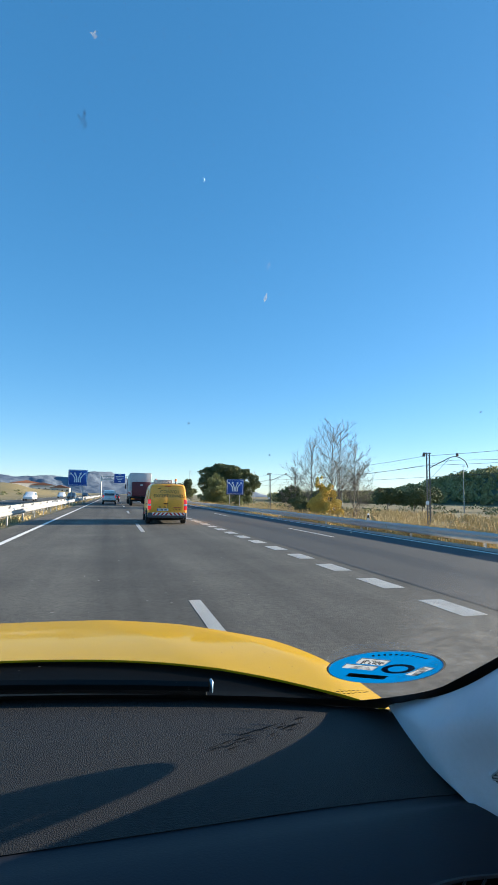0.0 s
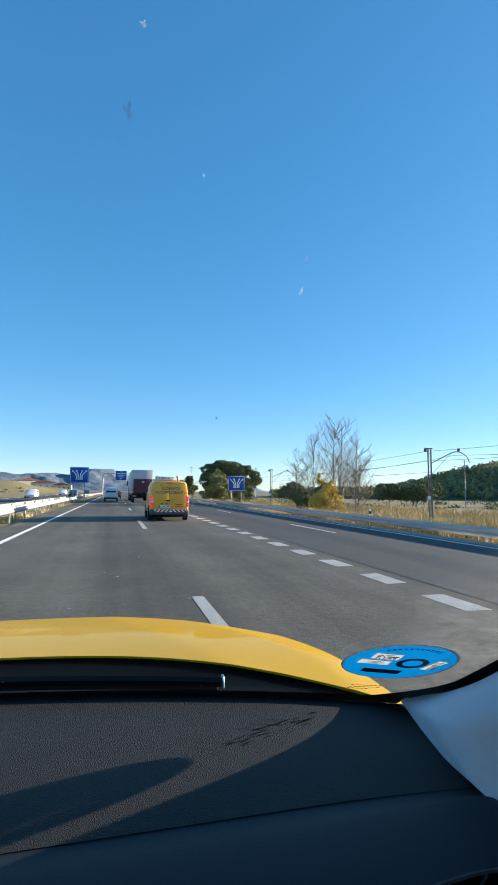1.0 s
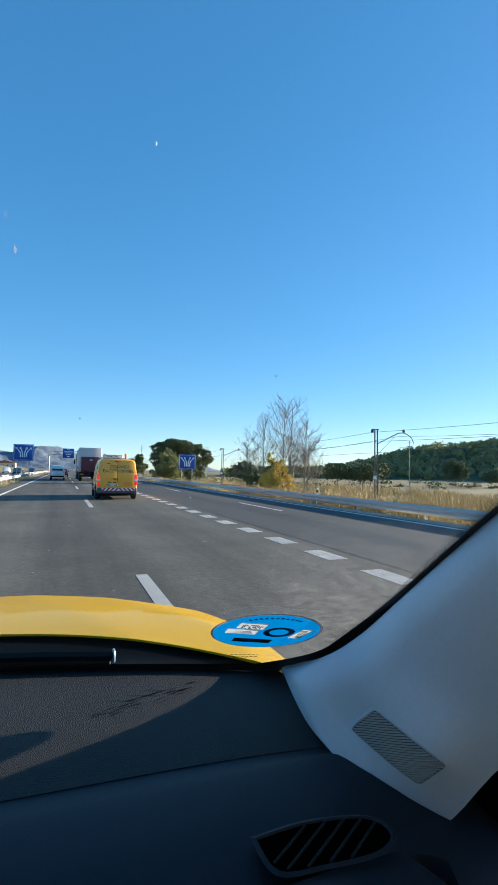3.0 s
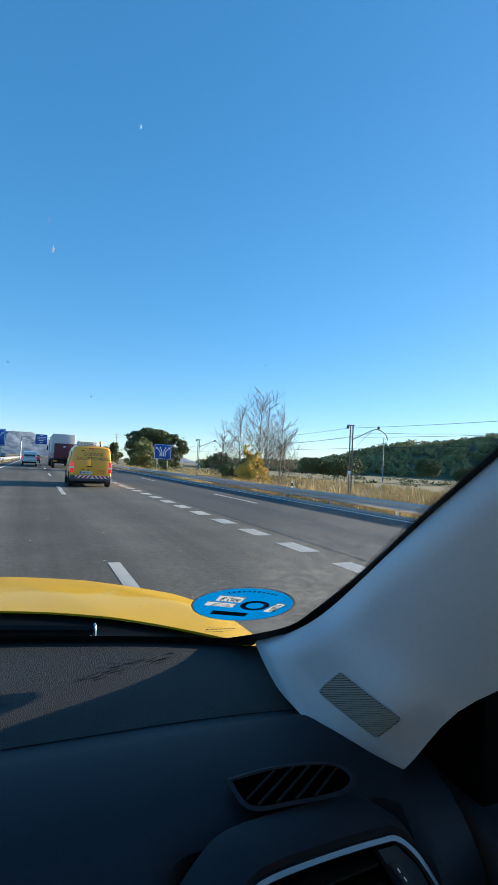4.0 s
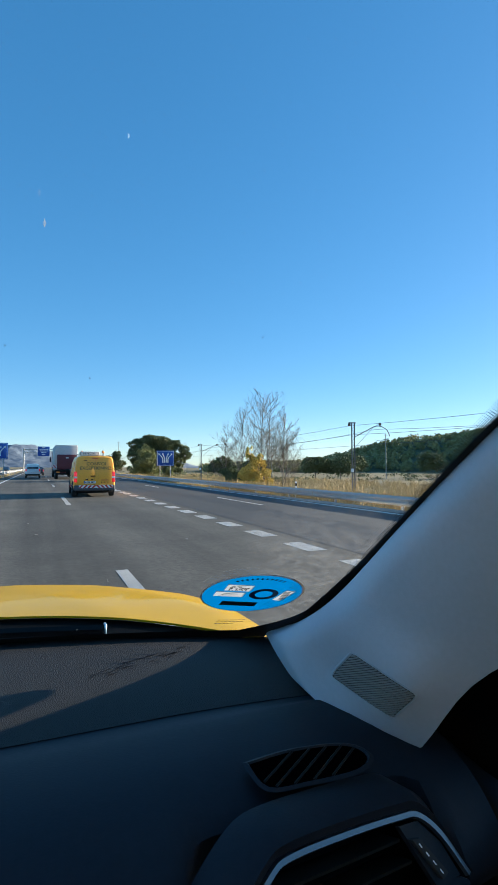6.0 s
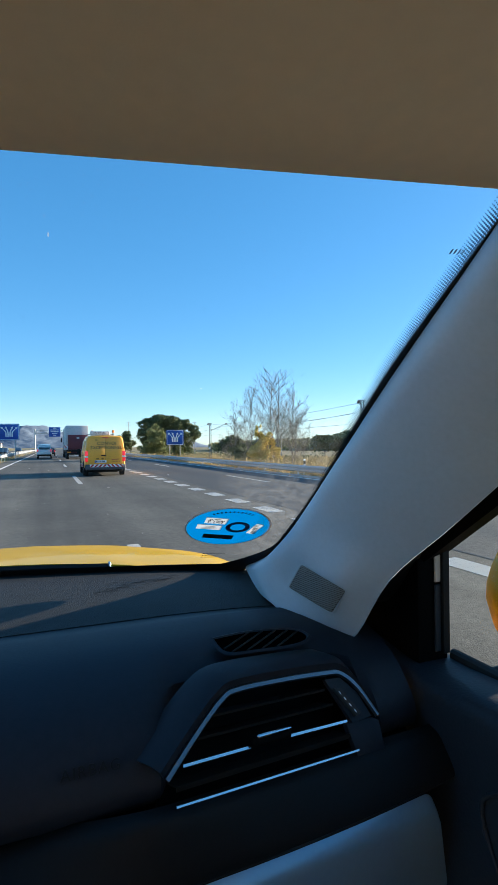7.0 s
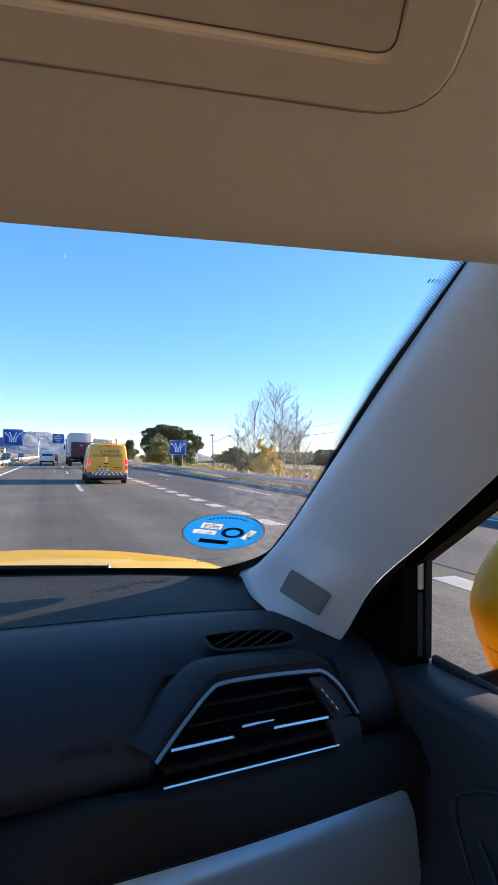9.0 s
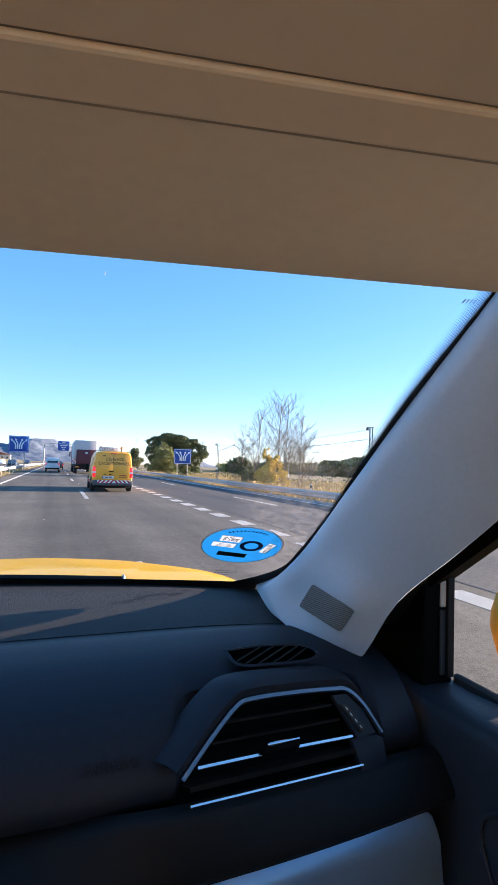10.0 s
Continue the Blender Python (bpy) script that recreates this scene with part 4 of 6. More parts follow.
def escort_van(at, rz):
    v = thing("escort_van", "yellow escort van with roof sign, beacons and chevron bumper", "van", at, rz)
    secs = [(0.0, 0.90, 0.42, 1.86, 1.0, 0.10), (0.06, 0.945, 0.36, 1.92, 1.0, 0.12), (0.8, 0.955, 0.34, 1.95, 1.0, 0.13), (2.6, 0.96, 0.34, 1.96, 1.0, 0.13), (3.2, 0.96, 0.34, 1.92, 1.02, 0.14),
            (3.7, 0.955, 0.34, 1.62, 1.02, 0.22), (4.05, 0.95, 0.34, 1.28, 1.0, 0.22), (4.6, 0.92, 0.34, 1.10, 0.9, 0.2), (4.9, 0.82, 0.36, 0.86, 0.7, 0.12)]
    part("body", loft([section(*s) for s in secs], caps=True), VAN_YELLOW, v)
    part("underbody", boxed((0, 2.4, 0.3), (1.7, 4.5, 0.22), 0.05, 1), BLACK_PLASTIC, v)
    for wy in (0.85, 4.0):
        for side in (-1, 1):
            ring = [(side * 0.972, wy + 0.40 * math.cos(a_), 0.34 + 0.40 * math.sin(a_)) for a_ in np.linspace(-0.25, math.pi + 0.25, 16)]
            inner = [(side * 0.972, wy + 0.02 * math.cos(a_), 0.34 + 0.02 * math.sin(a_)) for a_ in np.linspace(-0.25, math.pi + 0.25, 16)]
            arch = loft([ring, inner], thick=0.02)
            # dark disc laid on the body in place of a shaded wheel well
            part("wheel_arch", arch, RUBBER, v)
            wheel_parts(v, side * 0.87, wy, 0.34, 0.24, side)
    # tail: doors, lamps, plate and bumper
    tail = part("tail_door", joined(boxed((-0.405, -0.012, 1.14), (0.802, 0.03, 1.30), 0.012, 2), boxed((0.405, -0.012, 1.14), (0.802, 0.03, 1.30), 0.012, 2)), VAN_YELLOW, v, "yellow double tail doors without windows")
    part("door_gap", boxed((0, -0.012, 1.14), (0.006, 0.012, 1.3)), GREY_PLASTIC, tail)
    part("handle", boxed((-0.08, -0.04, 0.99), (0.22, 0.035, 0.045), 0.012, 2), BLACK_PLASTIC, tail)
    part("lock", boxed((-0.36, -0.035, 0.83), (0.12, 0.02, 0.04), 0.01, 1), BLACK_PLASTIC, tail)
    part("lock", boxed((-0.12, -0.035, 0.83), (0.12, 0.02, 0.04), 0.01, 1), BLACK_PLASTIC, tail)
    part("high_stop_lamp", boxed((0, -0.03, 1.84), (0.28, 0.03, 0.035), 0.008, 1), RED_TAPE, tail)
    part("wash_nozzle", boxed((-0.42, -0.03, 1.73), (0.13, 0.03, 0.035), 0.012, 2), BLACK_PLASTIC, tail)
    part("badge", boxed((0.46, -0.030, 0.80), (0.34, 0.008, 0.035)), RED_TAPE, tail)
    for k in range(6):
        part("badge_dot", bar([(0.31 + 0.068 * k, -0.026, 0.70), (0.31 + 0.068 * k, -0.034, 0.70)], 0.021, 8), RED_TAPE if k % 2 else BLACK_PLASTIC, tail)
    plate = part("number_plate", boxed((-0.22, -0.034, 0.70), (0.54, 0.014, 0.115), 0.006, 1), WHITE_TAPE, tail, "white number plate with blue end and dark bars")
    part("plate_end", boxed((-0.468, -0.043, 0.70), (0.042, 0.004, 0.11)), SIGN_BLUE, plate)
    for k in range(7):
        part("plate_bar", boxed((-0.405 + 0.056 * k + (0.03 if k > 3 else 0), -0.043, 0.70), (0.03, 0.004, 0.07)), LETTER, plate)
    for side in (-1, 1):
        lamp = part("tail_lamp", boxed((side * 0.865, 0.015, 0.95), (0.15, 0.11, 0.50), 0.03, 3), RED_LENS, v, "upright red and white tail lamp")
        part("reversing_lens", boxed((side * 0.865, 0.01, 0.93), (0.154, 0.11, 0.09), 0.01, 1), WHITE_LENS, lamp)
        part("hinge", boxed((side * 0.865, 0.0, 0.60), (0.06, 0.06, 0.06), 0.012, 1), VAN_YELLOW, v)
        part("hinge", boxed((side * 0.865, 0.0, 1.34), (0.06, 0.06, 0.06), 0.012, 1), VAN_YELLOW, v)
    bumper = part("bumper", boxed((0, 0.02, 0.43), (1.88, 0.22, 0.26), 0.05, 3), GREY_PLASTIC, v, "grey plastic bumper with red and white chevrons")
    part("board", boxed((0.06, -0.096, 0.50), (1.55, 0.012, 0.14)), WHITE_TAPE, bumper, "white reflective board")
    for k in range(8):
        sgn = -1 if k < 4 else 1
        cx = 0.06 - 0.68 + 0.195 * k
        o = [(cx - 0.05 + sgn * 0.06, 0.435), (cx + 0.05 + sgn * 0.06, 0.435), (cx + 0.05 - sgn * 0.06, 0.565), (cx - 0.05 - sgn * 0.06, 0.565)]
        part("chevron", prism(o, -0.107, -0.101), RED_TAPE, bumper, smooth=False)
    part("tow_hook", boxed((0.62, -0.1, 0.3), (0.1, 0.1, 0.06), 0.015, 1), BLACK_PLASTIC, v)
    lettering("CONVOI", 0.215, 0.004, LETTER, pose(0.07, -0.030, 1.56, 90), v, spread=1.08)
    lettering("EXCEPTIONNEL", 0.205, 0.004, LETTER, pose(0.05, -0.030, 1.36, 90), v, spread=1.0)
    # sides
    for side in (-1, 1):
        panel_x = side * 0.925
        part("side_panel", moved(boxed((0, 0, 0), (0.02, 1.15, 0.55), 0.009, 2), pose(side * 0.915, 1.35, 1.42, 0, -side * 6.5, 0)), VAN_YELLOW, v, "pressed blank side panel")
        part("side_panel", moved(boxed((0, 0, 0), (0.02, 0.75, 0.55), 0.009, 2), pose(side * 0.915, 2.4, 1.42, 0, -side * 6.5, 0)), VAN_YELLOW, v)
        win = loft([[(side * 0.945, 2.92, 1.10), (side * 0.95, 3.85, 1.10)], [(side * 0.925, 2.95, 1.42), (side * 0.90, 3.55, 1.42)], [(side * 0.89, 3.0, 1.68), (side * 0.83, 3.30, 1.66)]], thick=0.01)
        part("side_window", win, DARK_GLASS, v, "tinted cab window")
        part("door_handle", boxed((side * 0.972, 2.78, 0.98), (0.02, 0.2, 0.03), 0.008, 1), BLACK_PLASTIC, v)
        part("slide_rail", boxed((side * 0.962, 1.2, 0.98), (0.012, 1.3, 0.025)), RUBBER, v)
        mir = part("mirror", boxed((side * 1.08, 3.62, 1.17), (0.17, 0.11, 0.27), 0.04, 3), BLACK_PLASTIC, v, "black door mirror")
        part("mirror_foot", boxed((side * 0.97, 3.64, 1.06), (0.14, 0.06, 0.05), 0.015, 1), BLACK_PLASTIC, mir)
        sill = part("sill_board", boxed((side * 0.972, 2.4, 0.47), (0.012, 2.3, 0.15)), WHITE_TAPE, v, "white side board with slanted red stripes")
        for k in range(11):
            cy = 1.35 + 0.2 * k
            part("stripe", prism([(cy, 0.40), (cy + 0.09, 0.40), (cy + 0.03, 0.54), (cy - 0.06, 0.54)], side * 0.980 - 0.002, side * 0.980 + 0.002, "x"), RED_TAPE, sill, smooth=False)
    screen = loft([[(-0.80, 3.86, 1.34), (0.80, 3.86, 1.34)], [(-0.70, 3.32, 1.86), (0.70, 3.32, 1.86)]], thick=0.01)
    part("windscreen", moved(screen, pose(0, 0.05, 0.035)), DARK_GLASS, v)
    # roof: sign board and two beacons
    rs = part("roof_sign", boxed((-0.22, 0.42, 2.06), (0.92, 0.09, 0.20), 0.02, 2), WHITE_TAPE, v, "white roof sign reading ESPECIAL")
    part("sign_border", joined(boxed((-0.22, 0.371, 2.135), (0.82, 0.006, 0.012)), boxed((-0.22, 0.371, 1.985), (0.82, 0.006, 0.012)), boxed((-0.63, 0.371, 2.06), (0.012, 0.006, 0.16)), boxed((0.19, 0.371, 2.06), (0.012, 0.006, 0.16))), LETTER, rs)
    lettering("ESPECIAL", 0.125, 0.003, LETTER, pose(-0.22, 0.373, 2.06, 90), rs, spread=1.15)
    part("roof_bar", boxed((-0.2, 0.55, 2.0), (1.3, 0.05, 0.05), 0.01, 1), GALV, v)
    for bx, by in ((-0.52, 1.2), (0.42, 0.5)):
        bc = part("beacon", bar([(bx, by, 2.09), (bx, by, 2.15), (bx, by, 2.22)], 0.075, 14, 0.05), AMBER, v, "amber rotating beacon")
        part("beacon_stem", bar([(bx, by, 1.94), (bx, by, 2.09)], 0.025, 8), BLACK_PLASTIC, bc)
    return v


escort_van((2.55, 25.2, ROAD), -0.8)


def small_car(name, label, at, paint, length, height, width, hatch=True, group="traffic"):
    c = thing(name, label, "car", at, group=group)
    h, w = height, width / 2
    tail = 0.25 if hatch else 0.9
    secs = [(0.0, w * 0.86, 0.38, h * 0.55, h * 0.42, 0.06), (0.06, w * 0.96, 0.3, h * 0.60, h * 0.45, 0.06), (tail * 0.5, w, 0.28, h * (0.80 if hatch else 0.62), h * 0.5, 0.10), (tail, w, 0.26, h * 0.955, h * 0.52, 0.14),
            (length * 0.3, w, 0.24, h, h * 0.53, 0.17), (length * 0.52, w, 0.24, h * 0.98, h * 0.53, 0.17), (length * 0.68, w, 0.24, h * 0.66, h * 0.50, 0.14), (length * 0.92, w * 0.96, 0.26, h * 0.52, h * 0.4, 0.1), (length, w * 0.84, 0.32, h * 0.4, h * 0.32, 0.05)]
    part("body", loft([section(*s) for s in secs], caps=True), paint, c)
    part("rear_window", moved(boxed((0, 0, 0), (width * 0.70, 0.02, h * 0.24), 0.01, 2), pose(0, tail * 0.42, h * 0.76, -24 if hatch else -55)), DARK_GLASS, c, "tinted rear window")
    part("bumper", boxed((0, 0.0, 0.44), (width * 0.95, 0.18, 0.2), 0.05, 2), BLACK_PLASTIC, c)
    part("number_plate", boxed((0, -0.045, h * 0.43), (0.5, 0.02, 0.11), 0.005, 1), WHITE_TAPE, c, "number plate left blank")
    for s in (-1, 1):
        part("tail_lamp", boxed((s * w * 0.86, 0.05, h * 0.57), (0.13, 0.14, 0.3), 0.03, 2), RED_LENS, c)
        part("side_window", moved(boxed((0, 0, 0), (0.02, length * 0.42, h * 0.2), 0.008, 1), pose(s * (w - 0.075), length * 0.36, h * 0.76, 0, -s * 13, 0)), DARK_GLASS, c)
        part("mirror", boxed((s * (w + 0.08), length * 0.6, h * 0.64), (0.16, 0.09, 0.12), 0.03, 2), paint, c)
        for wy in (length * 0.19, length * 0.8):
            wheel_parts(c, s * (w - 0.11), wy, 0.32, 0.21, s)
    return c


small_car("white_van", "white people carrier with a dark rear window", (-0.55, 70, ROAD), WHITE_PAINT, 4.5, 1.82, 1.82)
small_car("dark_car", "dark blue saloon car driving ahead", (0.1, 92, ROAD), DARK_PAINT, 4.5, 1.45, 1.8, hatch=False)
small_car("grey_car", "dark grey hatchback far down the road", (-1.2, 124, ROAD), DARK_PAINT, 4.2, 1.5, 1.78)
for k, (cx, cy) in enumerate(((-13.6, 95), (-9.0, 122), (-13.7, 150), (-8.9, 176))):
    c = small_car("oncoming_car", "pale car on the opposite carriageway", (cx, cy, ROAD), WHITE_PAINT if k % 2 == 0 else DARK_PAINT, 4.3, 1.5, 1.78)
    c.matrix_world = pose(cx, cy, ROAD, 0, 0, 180)


def lorry(at):
    t = thing("lorry", "articulated lorry with a maroon and pale box trailer", "lorry", at)
    part("trailer_box", boxed((0, 6.4, 2.55), (2.5, 12.6, 2.9), 0.04, 2), PALE_TARP, t, "pale grey tarpaulin box")
    load = part("load_cover", boxed((0.05, -0.35, 2.0), (2.2, 1.0, 1.75), 0.05, 2), MAROON, t, "maroon covered crate at the tail")
    part("cover_mark", boxed((0.05, -0.86, 2.5), (0.3, 0.01, 0.16)), PALE_TARP, load)
    part("bed", boxed((0, 5.8, 0.98), (2.5, 13.6, 0.24), 0.03, 1), BLACK_PLASTIC, t)
    part("bumper", boxed((0, -0.95, 0.62), (2.4, 0.14, 0.18), 0.02, 1), BLACK_PLASTIC, t)
    for s in (-1, 1):
        lamp = part("tail_lamp", boxed((s * 0.95, -1.02, 0.82), (0.42, 0.06, 0.14), 0.01, 1), AMBER, t)
        board = part("marker_board", boxed((s * 1.32, -0.6, 1.5), (0.45, 0.03, 0.45)), WHITE_TAPE, t, "red and white striped width marker board")
        for k in range(3):
            cx = s * 1.32 - 0.15 + 0.15 * k
            part("stripe", prism([(cx - 0.10, 1.29), (cx - 0.03, 1.29), (cx + 0.09, 1.71), (cx + 0.02, 1.71)], -0.622, -0.617), RED_TAPE, board, smooth=False)
        for wy in (0.4, 1.7, 3.0, 12.2, 15.4):
            wheel_parts(t, s * 1.08, wy, 0.5, 0.32, s)
    part("cab", boxed((0, 14.9, 2.1), (2.5, 2.2, 3.2), 0.15, 3), MAROON, t)
    part("mirror", boxed((-1.45, 15.7, 2.5), (0.16, 0.18, 0.7), 0.05, 2), BLACK_PLASTIC, t)
    part("mirror", boxed((1.45, 15.7, 2.5), (0.16, 0.18, 0.7), 0.05, 2), BLACK_PLASTIC, t)
    return t


lorry((3.15, 64.0, ROAD))


# ---------------------------------------------------------------- the car that carries the camera
MID = -0.38          # the car's centre line
GLASS_SLOPE = 0.64   # the windscreen's rise for each metre towards the seats


def glass_base_y(x):
    return 0.745 - 0.140 * ((x - MID) / 0.73) ** 2


def glass_at(x, up):
    """A point of the windscreen, up metres back from its lower edge."""
    bow = 0.10 * up * ((x - MID) / 0.73) ** 2
    return Vector((x, glass_base_y(x) - up + 0.06 * up * up, 1.045 + GLASS_SLOPE * up - 0.05 * up * up - bow * 0.15))


def glass_edge_x(up):
    return 0.366 - 0.050 * up - 0.010 * float(smooth01((up - 0.1) / 0.35))


def frit_lap(up):
    """How far the printed band's inner edge lies beyond the glass edge line."""
    return 0.003 - 0.012 * float(smooth01((up - 0.18) / 0.3))


rows = []
for k in range(15):
    up = 0.86 * k / 14
    ex = glass_edge_x(up)
    rows.append([glass_at(MID + (ex + 0.02 - MID) * s, up) for s in np.linspace(-1, 1, 25)])
ws = solid("windscreen", loft(rows), GLASS, "clear sloping car windscreen with a dark printed edge", "windscreen", "structure")
ws.visible_shadow = False

# black printed band along the edges of the glass, with a dotted fringe
band = []
for k in range(40):
    up = 0.004 + 0.84 * k / 39
    r_ = 0.07 * max(0.0, 1 - up / 0.09) ** 2.2
    ex = glass_edge_x(up)
    band.append([glass_at(ex + frit_lap(up) - r_, up) + Vector((0, -0.002, -0.002)), glass_at(ex + 0.05, up) + Vector((0, -0.002, -0.002))])
part("edge_band", loft(band), FRIT, ws, "black printed edge band")
lower = [[glass_at(x, -0.024) + Vector((0, -0.002, -0.002)), glass_at(x, 0.006) + Vector((0, -0.002, -0.002))] for x in np.linspace(-1.08, 0.352, 40)]
part("edge_band", loft(lower), FRIT, ws)
dots = bmesh.new()
for k in range(400):
    up = 0.02 + 0.82 * k / 399
    r_ = 0.07 * max(0.0, 1 - up / 0.09) ** 2.2
    ex = glass_edge_x(up) + frit_lap(up) - r_
    deep = 1 + int(6 * float(smooth01((up - 0.10) / 0.32)))
    for j in range(deep):
        p = glass_at(ex - 0.0004 - 0.0016 * j, up + 0.0010 * (j % 2)) + Vector((0, -0.002, -0.002))
        s = 0.00118 * (1 - 0.72 * j / deep)
        vs = [dots.verts.new(p + Vector((s * math.cos(q), -s * 0.84 * math.sin(q), s * 0.54 * math.sin(q)))) for q in np.linspace(0, math.tau, 7)[:-1]]
        dots.faces.new(vs)
tagged(part("dot_fringe", dots, FRIT, ws, "fringe of small black dots", smooth=False), kind="stuff")


def on_glass(x, up, lift=0.003):
    """A frame lying on the inner side of the glass: x along it, y up it."""
    p = glass_at(x, up)
    ux = (glass_at(x + 0.01, up) - glass_at(x - 0.01, up)).normalized()
    uy = (glass_at(x, up + 0.01) - glass_at(x, up - 0.01)).normalized()
    n_ = ux.cross(uy).normalized()
    if n_.y > 0:
        n_ = -n_
    m = Matrix((ux, uy, n_)).transposed().to_4x4()
    m.translation = p + n_ * lift
    return m


def disc(r, n=48, z=0.0, sx=1.0, sy=1.0):
    bm = bmesh.new()
    bm.faces.new([bm.verts.new((r * sx * math.cos(q), r * sy * math.sin(q), z)) for q in np.linspace(0, math.tau, n + 1)[:-1]])
    return bm


def prism_quad(w, h):
    bm = bmesh.new()
    bm.faces.new([bm.verts.new((x * w / 2, y * h / 2, 0)) for x, y in ((-1, -1), (1, -1), (1, 1), (-1, 1))])
    return bm


STICK = on_glass(0.282, 0.130, 0.003) @ pose(0, 0, 0, 0, 0, -4)
sticker = thing("windscreen_sticker", "round blue emission sticker stuck on the windscreen", "sticker")
sticker.matrix_world = STICK @ Matrix.Scale(1.05, 4)
part("backing", loft([[(r_ * math.cos(q), r_ * math.sin(q), 0.0) for q in np.linspace(0, math.tau, 49)] for r_ in (0.0563, 0.0585)]), WHITE_TAPE, sticker, "thin white paper edge", smooth=False)
LABELS = (("label", (-0.020, 0.0205), (0.030, 0.0165), -4, STICKER_LABEL), ("label", (-0.0265, 0.001), (0.034, 0.013), -4, STICKER_LABEL), ("label", (0.037, 0.0), (0.0115, 0.031), -16, STICKER_LABEL), ("dark_label", (-0.009, -0.0285), (0.043, 0.0135), -4, STICKER_INK))
bm = bmesh.new()
loops = [[(0.0565 * math.cos(q), 0.0565 * math.sin(q)) for q in np.linspace(0, math.tau, 49)[:-1]]]
for nm, c, s, rz, mt in LABELS[:3]:
    m = pose(c[0], c[1], 0, 0, 0, rz)
    loops.append([(m @ Vector((x * s[0] / 2, y * s[1] / 2, 0)))[:2] for x, y in ((-1, -1), (1, -1), (1, 1), (-1, 1))])
edges = []
for lp in loops:
    vs = [bm.verts.new((x, y, 0.0004)) for x, y in lp]
    edges += [bm.edges.new((vs[k], vs[(k + 1) % len(vs)])) for k in range(len(vs))]
bmesh.ops.triangle_fill(bm, use_beauty=True, use_dissolve=False, edges=edges)
part("disc", bm, STICKER, sticker, smooth=False)
ring = loft([[(0.0140 * k_ * math.cos(q) + 0.012, 0.0142 * k_ * math.sin(q) + 0.004, 0.0010) for q in np.linspace(0, math.tau, 33)] for k_ in (0.72, 1.18)])
part("zero_mark", ring, STICKER_DARK, sticker, "navy figure nought")
for nm, c, s, rz, mt in LABELS:
    part(nm, moved(prism_quad(s[0], s[1]), pose(c[0], c[1], 0.0010, 0, 0, rz)), mt, sticker, smooth=False)
ink = bmesh.new()
r = random.Random(4)
for i in range(12):
    for j in range(7):
        if r.random() < 0.55:
            box(ink, (-0.0305 + 0.00185 * i, 0.0150 + 0.00185 * j, 0.0014), (0.0013, 0.0013, 0.0002))
for i in range(9):
    box(ink, (0.037, -0.0125 + 0.0031 * i, 0.0014), (0.0075, r.choice((0.0006, 0.001, 0.0014)), 0.0002))
for i in range(3):
    box(ink, (-0.0265, -0.0025 + 0.0036 * i, 0.0014), (0.024 - 0.004 * i, 0.0006, 0.0002))
tagged(part("print", ink, STICKER_INK, sticker, "black printed marks", smooth=False), kind="stuff")
arc = bmesh.new()
for i in range(11):
    q = radians(62 + 6.2 * i)
    box(arc, (0, 0, 0), (0.0022, 0.0040, 0.0002), m=pose(0.049 * math.cos(q), 0.049 * math.sin(q), 0.0012, 0, 0, math.degrees(q) - 90))
part("rim_marks", arc, STICKER_DARK, sticker, smooth=False)

dust = bmesh.new()
r = random.Random(11)
for k in range(110):
    m = on_glass(r.uniform(-0.25, 0.33), 0.02 + 0.42 * r.random() ** 1.6, 0.001)
    rad = 0.00016 + 0.00036 * r.random() ** 3
    lx = r.uniform(0.8, 4.5)
    dust.faces.new([dust.verts.new(m @ Vector((rad * lx * math.cos(q), rad * math.sin(q), 0))) for q in np.linspace(0, math.tau, 7)[:-1]])
tagged(part("dust_specks", dust, paper_material("dust", (0.58, 0.56, 0.53)), ws, "pale specks of dust and dried drops", smooth=False), kind="stuff")



def film_material(name, color, amount):
    """A thin dirty film: mostly clear, with a little scattered light."""
    m = paper_material(name, color)
    n, l = m.node_tree.nodes, m.node_tree.links
    solid_ = n["Material Output"].inputs["Surface"].links[0].from_socket
    clear = n.new("ShaderNodeBsdfTransparent")
    co = n.new("ShaderNodeTexCoord")
    tex = n.new("ShaderNodeTexNoise")
    tex.inputs["Scale"].default_value = 90
    tex.inputs["Detail"].default_value = 6
    l.new(co.outputs["Object"], tex.inputs["Vector"])
    rr = n.new("ShaderNodeMapRange")
    rr.inputs["From Min"].default_value = 0.3
    rr.inputs["From Max"].default_value = 0.7
    rr.inputs["To Max"].default_value = amount
    l.new(tex.outputs["Fac"], rr.inputs["Value"])
    mx = n.new("ShaderNodeMixShader")
    l.new(rr.outputs["Result"], mx.inputs["Fac"])
    l.new(clear.outputs["BSDF"], mx.inputs[1])
    l.new(solid_, mx.inputs[2])
    l.new(mx.outputs["Shader"], n["Material Output"].inputs["Surface"])
    return m


def splash(bm, x, up, w, h, seed):
    """An irregular dried splash lying on the glass."""
    m = on_glass(x, up, 0.0012)
    for g in range(3):
        gx, gy, k_ = (0, 0, 1) if g == 0 else (w * noise.noise(Vector((seed, g, 1))), h * (g - 1.5) * 1.1, 0.45)
        bm.faces.new([bm.verts.new(m @ Vector((gx + k_ * w * math.cos(q) * (0.65 + 1.3 * noise.noise(Vector((seed, g, 2.3 * q)))), gy + k_ * h * math.sin(q) * (0.65 + 1.2 * noise.noise(Vector((g, seed, 2.3 * q)))), 0))) for q in np.linspace(0, math.tau, 17)[:-1]])


